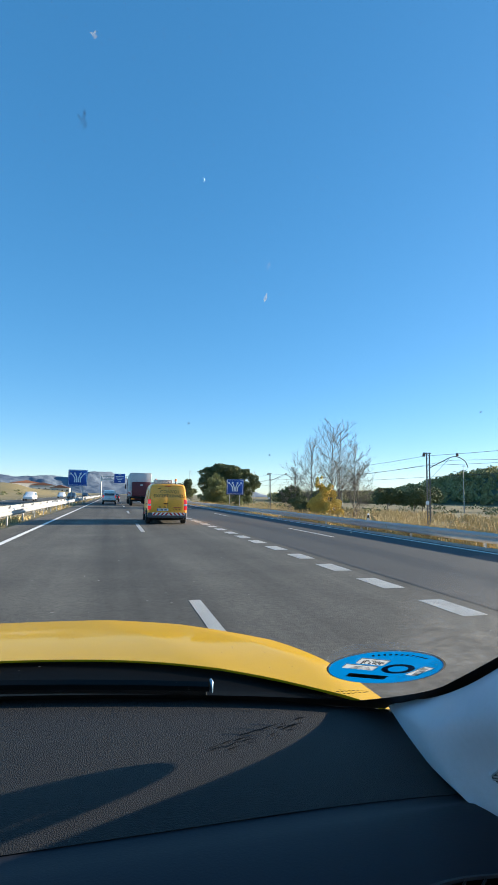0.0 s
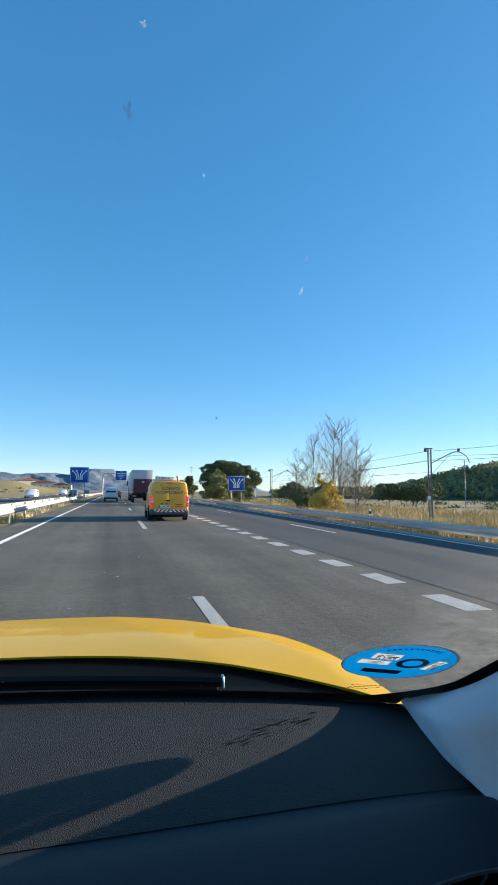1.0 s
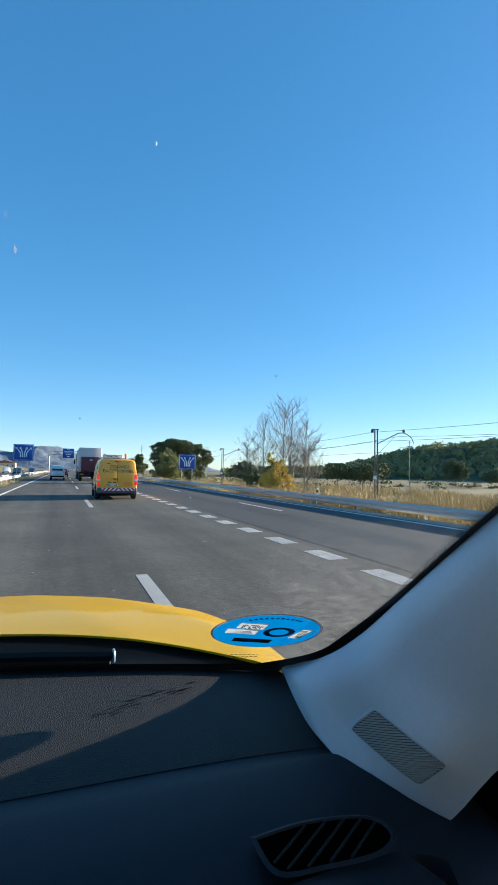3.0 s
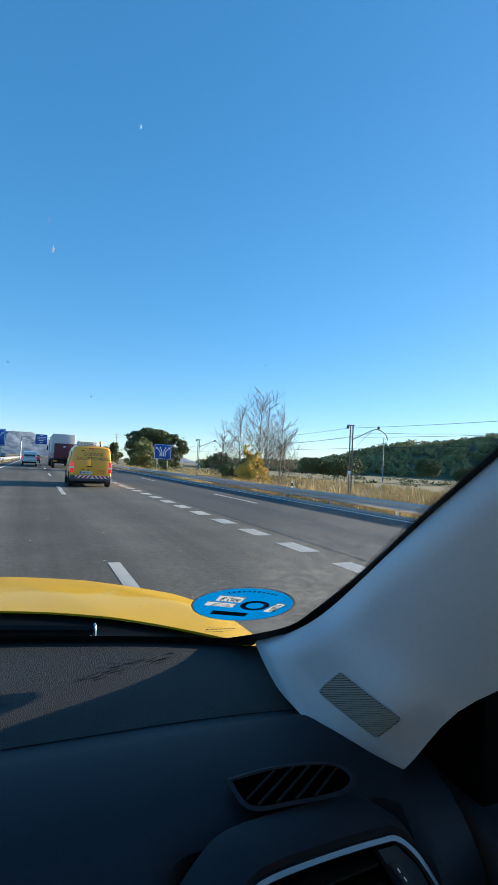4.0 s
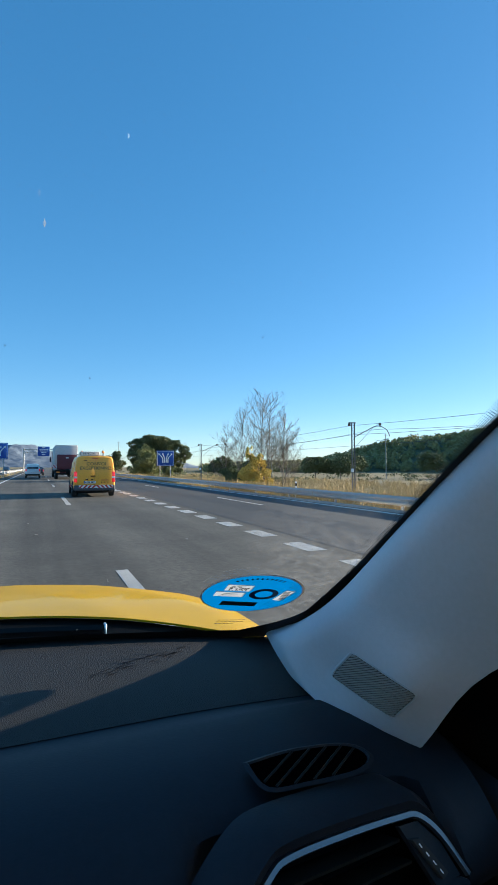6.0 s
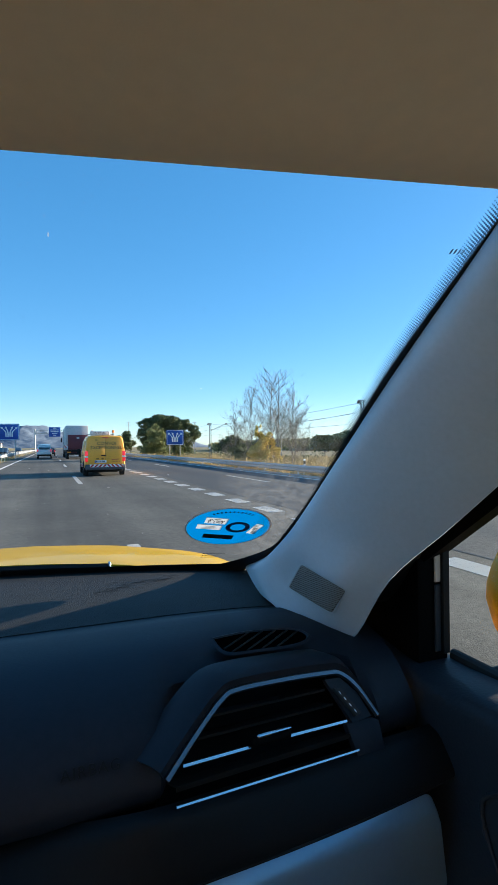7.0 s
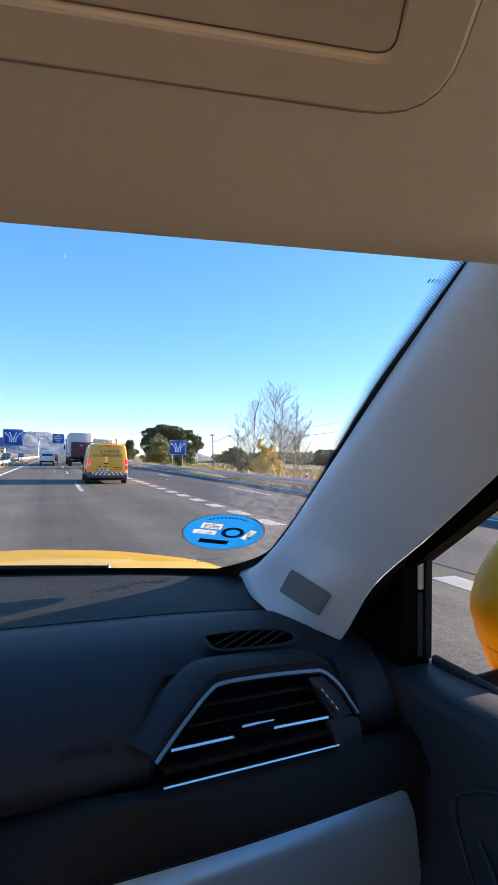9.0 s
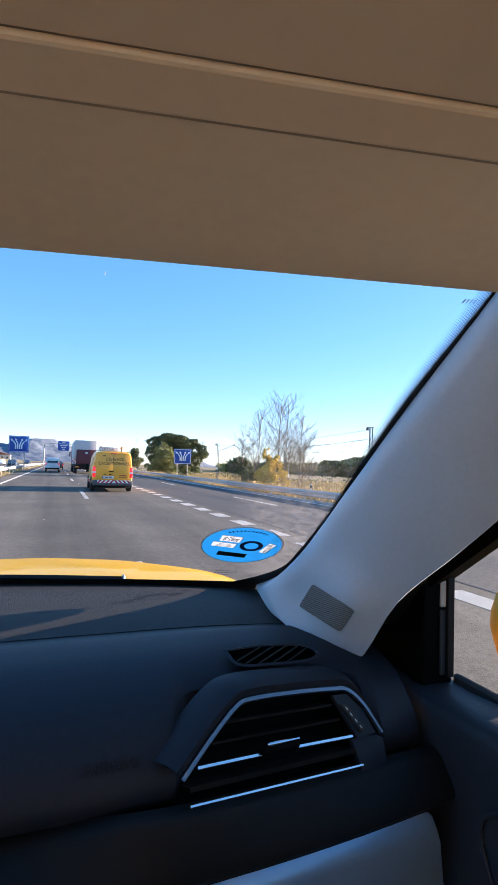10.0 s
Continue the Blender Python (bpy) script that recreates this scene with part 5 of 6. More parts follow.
DARK_SPLASH = film_material("dried_bug", (0.05, 0.055, 0.08), 0.6)
PALE_SPLASH = film_material("dried_drop", (0.75, 0.70, 0.62), 0.7)
for x_, up_, w_, h_, mt in ((-0.012, 0.591, 0.0013, 0.0030, DARK_SPLASH), (-0.009, 0.609, 0.0009, 0.0010, PALE_SPLASH), (0.0488, 0.552, 0.0010, 0.0016, PALE_SPLASH), (0.051, 0.540, 0.0009, 0.0022, PALE_SPLASH),
                            (0.033, 0.474, 0.0009, 0.0011, DARK_SPLASH), (0.0764, 0.453, 0.0009, 0.0012, DARK_SPLASH), (0.16, 0.487, 0.0007, 0.0010, DARK_SPLASH), (0.259, 0.419, 0.0013, 0.0016, DARK_SPLASH), (0.308, 0.403, 0.0009, 0.0007, DARK_SPLASH)):
    bm = bmesh.new()
    splash(bm, x_, up_, w_, h_, 7 + 40 * x_)
    part("splash", bm, mt, ws, "dried splash on the glass", smooth=False)
DUST_FILM = film_material("unswept_dust", (0.62, 0.60, 0.56), 0.05)
for k in range(5):  # thicker towards the corner
    haze = loft([[glass_at(x0 + 0.012 * k + 0.004 * math.sin(up * 60 + k) + (glass_edge_x(up) - x0 - 0.012 * k) * f_, up) + Vector((0, -0.0015 - 0.0002 * k, -0.0015)) for f_ in np.linspace(0, 1, 6)]
                 for up, x0 in ((0.035, 0.300), (0.08, 0.288), (0.13, 0.274), (0.18, 0.256), (0.23 - 0.004 * k, 0.238), (0.29 - 0.016 * k, 0.222), (0.36 - 0.034 * k, 0.230))])
    part("dust_film", haze, DUST_FILM, ws, "dusty corner that the wiper does not reach").visible_shadow = False

etch = bmesh.new()
for i in range(3):
    for j in range(7 - 2 * (i == 2)):
        box(etch, (0, 0, 0), (0.0030, 0.0018, 0.0002), m=on_glass(0.272 + 0.0050 * j, 0.044 - 0.0065 * i, 0.002))
part("maker_marks", etch, GREY_PLASTIC, ws, "small etched marks", smooth=False)
etch2 = bmesh.new()
for j in range(4):
    box(etch2, (0, 0, 0), (0.0011, 0.0036, 0.0002), m=on_glass(0.306 + 0.0026 * j, 0.540, 0.002))
part("maker_marks", etch2, GREY_PLASTIC, ws, smooth=False)

# bonnet, cowl and wiper
hood = thing("bonnet", "glossy yellow bonnet of the car carrying the camera", "bonnet")


def hood_rear_y(x):
    return 1.125 - 0.37 * (abs(x - MID) / 0.84) ** 2.6


def hood_z(x, y):
    s = abs(x - MID) / 0.84
    f = (y - 1.03) / 0.75
    c1 = min(0.72, max(0.45, 0.57 + 0.4 * (1.3 - y)))  # the raised centre ends in a crease
    c2 = min(0.93, c1 + 0.24)
    return 0.976 - 0.085 * max(0, f) ** 1.5 - 0.040 * max(0, s - c1) - 0.09 * max(0, s - c2)


rows = []
for y in np.linspace(0, 1, 22):
    row = []
    for s in np.linspace(-1, 1, 101):
        half = 0.84 - 0.09 * y ** 2
        xx = MID + half * s
        yy = hood_rear_y(xx) + y * (0.88 - 0.23 * abs(s) ** 3)
        row.append((xx, yy, hood_z(xx, yy) - 0.06 * max(0, (y - 0.75) / 0.25) ** 2))
    rows.append(row)
part("panel", loft(rows, thick=0.004), YELLOW, hood, "glossy yellow painted panel")
cowl = thing("cowl", "black plastic cowl under the windscreen", "cowl")
rows = []
cowl_x = np.linspace(-1.22, 0.46, 34)
for q in np.linspace(0, 1, 6):
    rows.append([(x, glass_base_y(x) + 0.012 + q * (hood_rear_y(x) - glass_base_y(x) + 0.006), 1.030 * (1 - q) + (hood_z(x, hood_rear_y(x)) - 0.008) * q - 0.025 * math.sin(q * 3.1)) for x in cowl_x])
rows.append([(x, hood_rear_y(x) + 0.16, hood_z(x, hood_rear_y(x)) - 0.05) for x in cowl_x])
part("tray", loft(rows, thick=0.003), PIANO, cowl)
wiper = thing("wiper", "black windscreen wiper lying on the cowl", "wiper")
wpts = [(x, glass_base_y(x) + 0.085, 1.034 - 0.012 * (x + 0.6)) for x in np.linspace(-0.9, 0.145, 12)]
part("arm", bar(wpts, 0.0075, 6), BLACK_PLASTIC, wiper)
part("blade", bar([(p[0], p[1] + 0.02, p[2] - 0.014) for p in wpts], 0.006, 6), RUBBER, wiper)
part("clip", boxed((0.148, glass_base_y(0.145) + 0.085, 1.026), (0.004, 0.014, 0.018), 0.002, 1), SATIN, wiper, "bright end clip")

# ---------------------------------------------------------------- dashboard
dash = thing("dashboard", "black grained plastic dashboard with chrome-edged air vent", "dashboard")


def dash_profile(x):
    """Cross-section of the dashboard from the glass to the lower edge of the airbag panel."""
    gy = glass_base_y(x) + 0.008
    turn = 0.03 * max(0.0, (x - 0.05) / 0.33) ** 2
    drop = 0.012 * max(0.0, (x - 0.15) / 0.25) ** 2
    dent = 0.055 * float(smooth01((x - 0.130) / 0.03) * smooth01((0.350 - x) / 0.02))  # room behind the air vent
    return spline([(x, gy, 1.036 - drop), (x, 0.60 + turn * 0.3, 1.040 - drop), (x, 0.50 + turn * 0.3, 1.039 - drop), (x, 0.437, 1.034 - drop)], 14), \
        spline([(x, y_ + dent * k_, z_) for (_, y_, z_), k_ in zip([(x, 0.4375, 1.0332 - drop), (x, 0.425, 1.0338 - drop), (x, 0.39 + turn, 1.038 - drop), (x, 0.33 + turn, 1.036 - drop), (x, 0.272 + turn, 1.020 - drop), (x, 0.238 + turn, 0.992 - drop), (x, 0.226 + turn, 0.968 - drop), (x, 0.235 + turn, 0.952 - drop)], (0, 0, 0, 0, 0.3, 1, 1, 1))], 20)


xs_d = list(np.linspace(-1.12, 0.05, 22)) + list(np.linspace(0.07, 0.405, 40))
part("top_pad", loft([dash_profile(x)[0] for x in xs_d], thick=0.004), DASH, dash, "grained black upper pad")
bpy.context.view_layer.update()
top_pad = bpy.data.objects["top_pad"]
scuffs = bmesh.new()
r = random.Random(23)
for k in range(24):
    u_ = k / 23
    cx, cy = 0.105 + 0.12 * u_ + r.uniform(-0.012, 0.012), 0.540 + 0.050 * u_ + r.uniform(-0.012, 0.012)
    ln, wd, an = r.uniform(0.003, 0.011), r.uniform(0.0005, 0.0013), radians(r.uniform(5, 35))
    pts = []
    for a_, b_ in ((-1, -1), (1, -0.4), (1, 0.4), (-1, 1)):
        q = (cx + a_ * ln * math.cos(an) - b_ * wd * math.sin(an), cy + a_ * ln * math.sin(an) + b_ * wd * math.cos(an))
        hit, loc, _, _ = top_pad.ray_cast(Vector((*q, 1.2)), Vector((0, 0, -1)))
        pts.append(scuffs.verts.new((q[0], q[1], (loc.z if hit else 1.042) + 0.0007)))
    scuffs.faces.new(pts)
tagged(part("scuffs", scuffs, PIANO, dash, "dark scuff marks", smooth=False), kind="stuff")
part("front_pad", loft([dash_profile(x)[1] for x in xs_d], thick=0.004), DASH_SMOOTH, dash, "smooth black airbag panel")
rows = []
for x in xs_d:
    turn = 0.03 * max(0.0, (x - 0.05) / 0.33) ** 2
    rows.append([(x, 0.245 + turn, 0.958), (x, 0.255 + turn, 0.93), (x, 0.225 + turn, 0.918), (x, 0.215 + turn, 0.905), (x, 0.26 + turn, 0.70)])
part("lower_panel", loft(rows, thick=0.004), BLACK_PLASTIC, dash, "black lower panel")
rows = []
for x in [*np.linspace(-1.0, 0.372, 40), *(0.373 + 0.013 * math.sin(math.pi / 2 * k / 9) for k in range(10))]:
    bow = 0.022 * max(0, (x - 0.1) / 0.3) ** 2
    drop = 0.013 * (1 - math.sqrt(1 - (max(0.0, x - 0.373) / 0.0132) ** 2))  # rounded upper corner
    rows.append([(x, 0.196 + bow, 0.909 - drop), (x, 0.1895 + bow, 0.902 - drop), (x + 0.002, 0.188 + bow, 0.893 - drop), (x + 0.014, 0.198 + bow, 0.845), (x + 0.026, 0.217 + bow * 0.4, 0.79)])
trim = loft(rows, thick=0.006)
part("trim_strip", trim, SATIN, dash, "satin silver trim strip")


def shelf_row(x):
    """Cross-section of the smooth band between the vent and the silver trim."""
    k_ = float(smooth01(x / 0.13))
    ty, tz = (0.236 - 0.033 * k_, 0.950 + 0.014 * k_) if x < 0.13 else (0.203 + 0.14 * (x - 0.13), 0.964 - 0.059 * (x - 0.13))
    by, bz = 0.196 + 0.022 * max(0, (x - 0.1) / 0.3) ** 2, 0.908
    return spline([(x, ty + 0.012, tz - 0.001), (x, ty, tz - 0.004), (x, ty * 0.7 + by * 0.3 - 0.003, tz * 0.7 + bz * 0.3), (x, by - 0.003, bz + 0.008), (x, by + 0.008, bz - 0.004)], 14)


part("shelf_band", loft([shelf_row(x) for x in np.linspace(-1.0, 0.428, 74)], thick=0.003), BLACK_PLASTIC, dash, "smooth charcoal band under the vent")
lettering("AIRBAG", 0.0115, 0.0006, BLACK_PLASTIC, pose(0.078, 0.2335, 0.9915, 64, 0, 0), dash, spread=1.15)

# main air vent, on a sloping panel with its own axes
U = Vector((0.985, 0.172, 0.0)).normalized()
N_ = Vector((0.148, -0.852, 0.502)).normalized()
V_ = N_.cross(U).normalized()
VENT = Matrix((U, V_, N_)).transposed().to_4x4()
VENT.translation = Vector((0.135, 0.216, 0.985))
vent = thing("air_vent", "black air vent with chrome edging and slats", "air vent")
vent.matrix_world = VENT
arch = spline([(-0.004, -0.003, 0), (0.028, 0.0215, 0), (0.055, 0.0395, 0), (0.072, 0.0435, 0), (0.120, 0.0405, 0), (0.166, 0.0355, 0), (0.184, 0.0315, 0), (0.199, 0.0155, 0), (0.212, -0.013, 0)], 40)


def ribbon(points, w, h):
    """A bar of flat section laid along points of the vent's panel."""
    rows_ = []
    for i, p in enumerate(points):
        d = (points[min(i + 1, len(points) - 1)] - points[max(i - 1, 0)]).normalized()
        s = Vector((-d.y, d.x, 0)) * w / 2
        rows_.append([p - s, p - s * 0.6 + Vector((0, 0, h)), p + s * 0.6 + Vector((0, 0, h)), p + s])
    return loft(rows_, caps=False)


part("chrome_arch", ribbon(arch, 0.0055, 0.003), DARK_SATIN, vent, "satin chrome arch")
hood_rows = []
for i, p in enumerate(arch):
    d = (arch[min(i + 1, 39)] - arch[max(i - 1, 0)]).normalized()
    q = Vector((-d.y, d.x, 0))
    k_ = 1 - 0.8 * float(smooth01((i - 26) / 12))
    hood_rows.append([p + Vector((q.x * o * k_, q.y * o * k_, zz)) for o, zz in ((0.002, 0.0), (0.008, 0.005), (0.017, -0.002), (0.028, -0.03))])
part("surround", loft(hood_rows, thick=0.002), DASH_SMOOTH, vent, "moulded black surround")
back = [(p.x, p.y) for p in arch] + [(0.176, -0.040), (-0.006, -0.030)]
# back plate coloured near-black, standing for the shade behind the slats
part("cavity", prism(back, -0.035, -0.028, "z"), PIANO, vent, "near-black plate for the shaded depth of the vent")
part("end_plate", prism([(0.176, -0.011), (0.207, -0.013), (0.215, -0.018), (0.211, -0.043), (0.178, -0.039)], -0.010, -0.003, "z", 0.001), DASH_SMOOTH, vent)
for (u0, v0), (u1, v1) in (((0.030, 0.0165), (0.170, 0.0075)), ((0.042, 0.030), (0.166, 0.0215)), ((0.004, -0.0115), (0.176, -0.0215))):
    part("slat", loft([[(u0, v0 - 0.001, -0.006), (u0, v0 + 0.001, -0.0045), (u0, v0 + 0.005, -0.028)], [(u1, v1 - 0.001, -0.006), (u1, v1 + 0.001, -0.0045), (u1, v1 + 0.005, -0.028)]], thick=0.0014), SLAT, vent)
for (u0, v0), (u1, v1), h_ in (((0.010, 0.0025), (0.071, -0.0012), 0.003), ((0.109, -0.0035), (0.173, -0.0085), 0.003), ((-0.001, -0.0215), (0.176, -0.0335), 0.0022)):
    part("chrome_slat", moved(ribbon([Vector((u0, v0, 0)), Vector((u1, v1, 0))], h_ * 1.15, 0.002), Matrix.Translation((0, 0, 0.002))), CHROME, vent, "bright chrome strip")
knob = part("slider", boxed((0, 0, 0), (0.038, 0.0085, 0.012), 0.003, 3, m=pose(0.089, 0.0005, 0.006, 0, 0, -3)), PIANO, vent, "black vent slider with chrome edge")
part("slider_edge", boxed((0, 0, 0), (0.034, 0.003, 0.0022), 0.001, 1, m=pose(0.091, 0.0038, 0.0125, 0, 0, -3)), CHROME, knob)
side_p = [(0.166, 0.030), (0.184, 0.028), (0.199, 0.010), (0.206, -0.012), (0.182, -0.012)]
part("thumbwheel_plate", prism(side_p, -0.006, -0.001, "z"), DASH_SMOOTH, vent)
wheel_p = [(0.170, 0.021), (0.178, 0.019), (0.193, -0.006), (0.186, -0.008)]
tw = part("thumbwheel", prism(wheel_p, -0.001, 0.003, "z", 0.0008), RUBBER, vent)
for k in range(4):
    part("mark", boxed((0, 0, 0), (0.0008, 0.0032, 0.0004), m=pose(0.1755 + 0.0036 * k, 0.0155 - 0.0062 * k, 0.0034, 0, 0, 28)), SIGN_WHITE, tw)

# demister slot in the top
dem = thing("demister_vent", "slim black demister slot with slanted fins", "air vent")
outline = [(p.x, p.y) for p in spline([(0.200, 0.327, 0), (0.243, 0.330, 0), (0.292, 0.322, 0), (0.305, 0.303, 0), (0.285, 0.291, 0), (0.240, 0.292, 0), (0.207, 0.297, 0), (0.200, 0.327, 0)], 29)][:-1]
DEM = Matrix.Translation((0.25, 0.31, 1.0378)) @ pose(0, 0, 0, 12, 0, 0) @ Matrix.Translation((-0.25, -0.31, 0))
dem.matrix_world = DEM
part("frame", loft([[(x, y, 0) for x, y in outline + outline[:1]], [((x - 0.25) * 0.94 + 0.25, (y - 0.31) * 0.86 + 0.31, 0.0015) for x, y in outline + outline[:1]], [((x - 0.25) * 0.9 + 0.25, (y - 0.31) * 0.8 + 0.31, -0.0005) for x, y in outline + outline[:1]]]), DASH_SMOOTH, dem)
# thin black plate instead of an opening: the slot's shade given as colour
part("slot", prism([((x - 0.25) * 0.9 + 0.25, (y - 0.31) * 0.8 + 0.31) for x, y in outline], -0.0012, 0.0002, "z"), SLOT_SHADE, dem, "flat black plate for the shade inside the slot", smooth=False)
inner = [((x - 0.25) * 0.885 + 0.25, (y - 0.31) * 0.78 + 0.31) for x, y in outline]
fd = (math.cos(radians(32)), math.sin(radians(32)))
for k in range(5):
    cx, cy = 0.216 + 0.0172 * k, 0.309
    hits = []
    for (ax, ay), (bx, by) in zip(inner, inner[1:] + inner[:1]):
        det = fd[0] * (ay - by) - fd[1] * (ax - bx)
        if abs(det) > 1e-9:
            tt = ((ax - cx) * (ay - by) - (ay - cy) * (ax - bx)) / det
            uu = (fd[0] * (ay - cy) - fd[1] * (ax - cx)) / det
            if 0 <= uu <= 1:
                hits.append(tt)
    if len(hits) >= 2:
        lo_, hi_ = min(hits), max(hits)
        mid_ = (lo_ + hi_) / 2
        part("fin", boxed((0, 0, 0), (hi_ - lo_, 0.0018, 0.0018), 0.0005, 1, m=pose(cx + fd[0] * mid_, cy + fd[1] * mid_, 0.0006, 0, 0, 32)), SLAT, dem)

# ---------------------------------------------------------------- right-hand pillar with its speaker grille
pillar = thing("windscreen_pillar", "pale grey plastic windscreen pillar trim with a speaker grille", "pillar trim")
front_edge = spline([(0.350, 0.612, 1.040), (0.352, 0.575, 1.052), (0.353, 0.535, 1.068), (0.353, 0.480, 1.098), (0.352, 0.425, 1.135), (0.349, 0.368, 1.178), (0.345, 0.310, 1.222), (0.335, 0.200, 1.300), (0.322, 0.080, 1.375), (0.300, -0.060, 1.455), (0.285, -0.16, 1.505)], 46)
rear_edge = spline([(0.349, 0.611, 1.036), (0.324, 0.500, 1.032), (0.316, 0.428, 1.033), (0.336, 0.385, 1.014), (0.355, 0.356, 1.005), (0.370, 0.327, 1.015), (0.376, 0.268, 1.094), (0.386, 0.190, 1.160), (0.396, 0.130, 1.214), (0.402, 0.030, 1.300), (0.390, -0.15, 1.450)], 46)


TO_GRILLE = Vector((0.44, 0.86, -0.24)).normalized()  # from the seats towards the speaker


def pillar_at(i, s):
    """A point of the moulded cover between its front and rear edges, bulging into the cabin."""
    f, rr = front_edge[i], rear_edge[i]
    ridge = 0.27  # the narrow front facet turns to the glass, the broad one to the cabin
    hump = math.sin(math.pi / 2 * s / ridge) ** 0.85 if s < ridge else math.cos(math.pi / 2 * (s - ridge) / (1 - ridge)) ** 0.9
    bulge = max(0.0, hump) * 0.036 * float(smooth01(i / 16)) * (1 - 0.35 * float(smooth01((i - 20) / 12)))
    p = f.lerp(rr, s) + Vector((-bulge, -bulge * 0.3, bulge * 0.1))
    swell = sum(a_ * math.exp(-((p - Vector(c)).length / 0.036) ** 2) for c, a_ in (((0.350, 0.310, 1.084), 0.026), ((0.322, 0.360, 1.104), 0.006), ((0.345, 0.338, 1.054), 0.004), ((0.319, 0.391, 1.073), -0.016)))
    return p - TO_GRILLE * swell * math.sin(math.pi * s) ** 0.7


rows = []
for i in range(46):
    rows.append([front_edge[i] + Vector((0.012, 0.010, 0.002))] + [pillar_at(i, s) for s in np.linspace(0, 1, 23)] + [rear_edge[i] + Vector((0.008, 0.008, -0.002))])
cover = part("cover", loft(rows, thick=0.003), PILLAR, pillar, "pale grey moulded cover")
# hidden skin, added to keep side sun off the dashboard's corner
outer = [[front_edge[i] + Vector((0.050, 0.0, 0.004)), front_edge[i] + Vector((0.075, -0.005, -0.004)), rear_edge[i].lerp(front_edge[i], 0.25) + Vector((0.080, 0.0, 0.0)), rear_edge[i].lerp(front_edge[i], 0.25) + Vector((0.045, 0.0, 0.0))] for i in range(46)]
part("sun_blocker", loft(outer, close=True, caps=True), BLACK_PLASTIC, pillar, "unseen black skin behind the pillar trim, added to block the sun")
bpy.context.view_layer.update()
g0 = [Vector(p) for p in ((0.317, 0.350, 1.101), (0.338, 0.284, 1.085), (0.344, 0.327, 1.047), (0.325, 0.400, 1.061))]
gc = sum(g0, Vector()) / 4
gu = ((g0[1] - g0[0]) + (g0[2] - g0[3])).normalized()
gn = gu.cross(((g0[0] - g0[3]) + (g0[1] - g0[2])).normalized()).normalized()
if gn.x > 0:
    gn = -gn
gv = gn.cross(gu)
GM = Matrix((gu, gv, gn)).transposed().to_4x4()
GM.translation = gc
GI = GM.inverted()
LOOK = (gc - Vector((0.04, -0.20, 1.22))).normalized()
corners = [Vector(((p - gc).dot(gu), (p - gc).dot(gv), 0)) for p in g0]


def rounded(cs, r_, n=5):
    out = []
    for i, c in enumerate(cs):
        a_, b_ = (cs[i - 1] - c).normalized(), (cs[(i + 1) % len(cs)] - c).normalized()
        for k in range(n + 1):
            f = k / n
            out.append(c + a_ * r_ * (1 - f) ** 2 + b_ * r_ * f ** 2)
    return out


e0, e1, e2, e3 = corners


def on_cover(p, lift):
    """The place on the moulded cover that lies under a point of the grille's plane."""
    q = GM @ p
    hit, loc, nor, _ = cover.ray_cast(q - LOOK * 0.12, LOOK)
    if not hit:
        loc, nor = q, gn
    return GI @ (loc - LOOK * lift)


def grille_at(s, w):
    return e3.lerp(e2, s).lerp(e0.lerp(e1, s), w)


grille = part("speaker_grille", loft([[on_cover(grille_at(s, w), 0.0012) for w in np.linspace(0.02, 0.98, 14)] for s in np.linspace(0.02, 0.98, 20)]), GRILLE_BACK, pillar, "ribbed tweeter grille")
grille.matrix_local = GM
ring_o = []
ring_c = rounded(corners, 0.008)
for k, p in enumerate(ring_c):
    q = ring_c[(k + 1) % len(ring_c)]
    steps = max(1, int((q - p).length / 0.006))
    ring_o += [p.lerp(q, j / steps) for j in range(steps)]
ring_o.append(ring_o[0])
part("grille_rim", loft([[on_cover(p * k_, z_) for p in ring_o] for k_, z_ in ((1.055, -0.001), (1.035, 0.0014), (0.995, 0.0016), (0.965, 0.0002))]), PILLAR, grille)
ribs = bmesh.new()
for k in range(30):
    s0 = -0.40 + 1.39 * (k + 0.5) / 30
    ends = [(s, 2.44 * (s - s0)) for s in (max(0.03, s0 + 0.012), min(0.97, s0 + 0.398))]
    if ends[1][0] - ends[0][0] < 0.01:
        continue
    (s_a, w_a), (s_b, w_b) = ends
    tube(ribs, [on_cover(grille_at(s_a + (s_b - s_a) * f, w_a + (w_b - w_a) * f), 0.0018) for f in np.linspace(0, 1, 7)], 0.0008, 4)
tagged(part("ribs", ribs, GRILLE_RIB, grille, "fine parallel ribs"), kind="stuff")

# ---------------------------------------------------------------- right-hand door, window and mirror
DOOR_X = 0.466
door = thing("front_door", "black plastic front door panel with its window frame", "car door")
rows = []
for y in np.linspace(-1.25, 0.46, 36):
    sill = 0.990 + 0.013 * float(smooth01((0.32 - y) / 0.24)) + 0.02 * max(0.0, y - 0.30) / 0.16
    rows.append([(DOOR_X + dx, y, sill + dz) for dx, dz in ((0.035, -0.012), (0.012, -0.002), (-0.020, -0.001), (-0.042, -0.003), (-0.049, -0.008), (-0.052, -0.018), (-0.050, -0.05), (-0.054, -0.12), (-0.06, -0.20), (-0.03, -0.5))])
part("door_panel", loft(rows, thick=0.004), DOOR_BLACK, door, "black moulded door panel")
sail = [(0.47, 0.965), (0.47, 1.02), (0.40, 1.08), (0.302, 1.135), (0.294, 1.10), (0.294, 0.985)]
part("sail_panel", prism(sail, DOOR_X - 0.030, DOOR_X + 0.012, "x", 0.003), PIANO, door, "black triangular mirror panel")
part("glass_channel", boxed((DOOR_X + 0.004, 0.290, 1.058), (0.010, 0.006, 0.12), 0.001, 1), BLACK_PLASTIC, door)
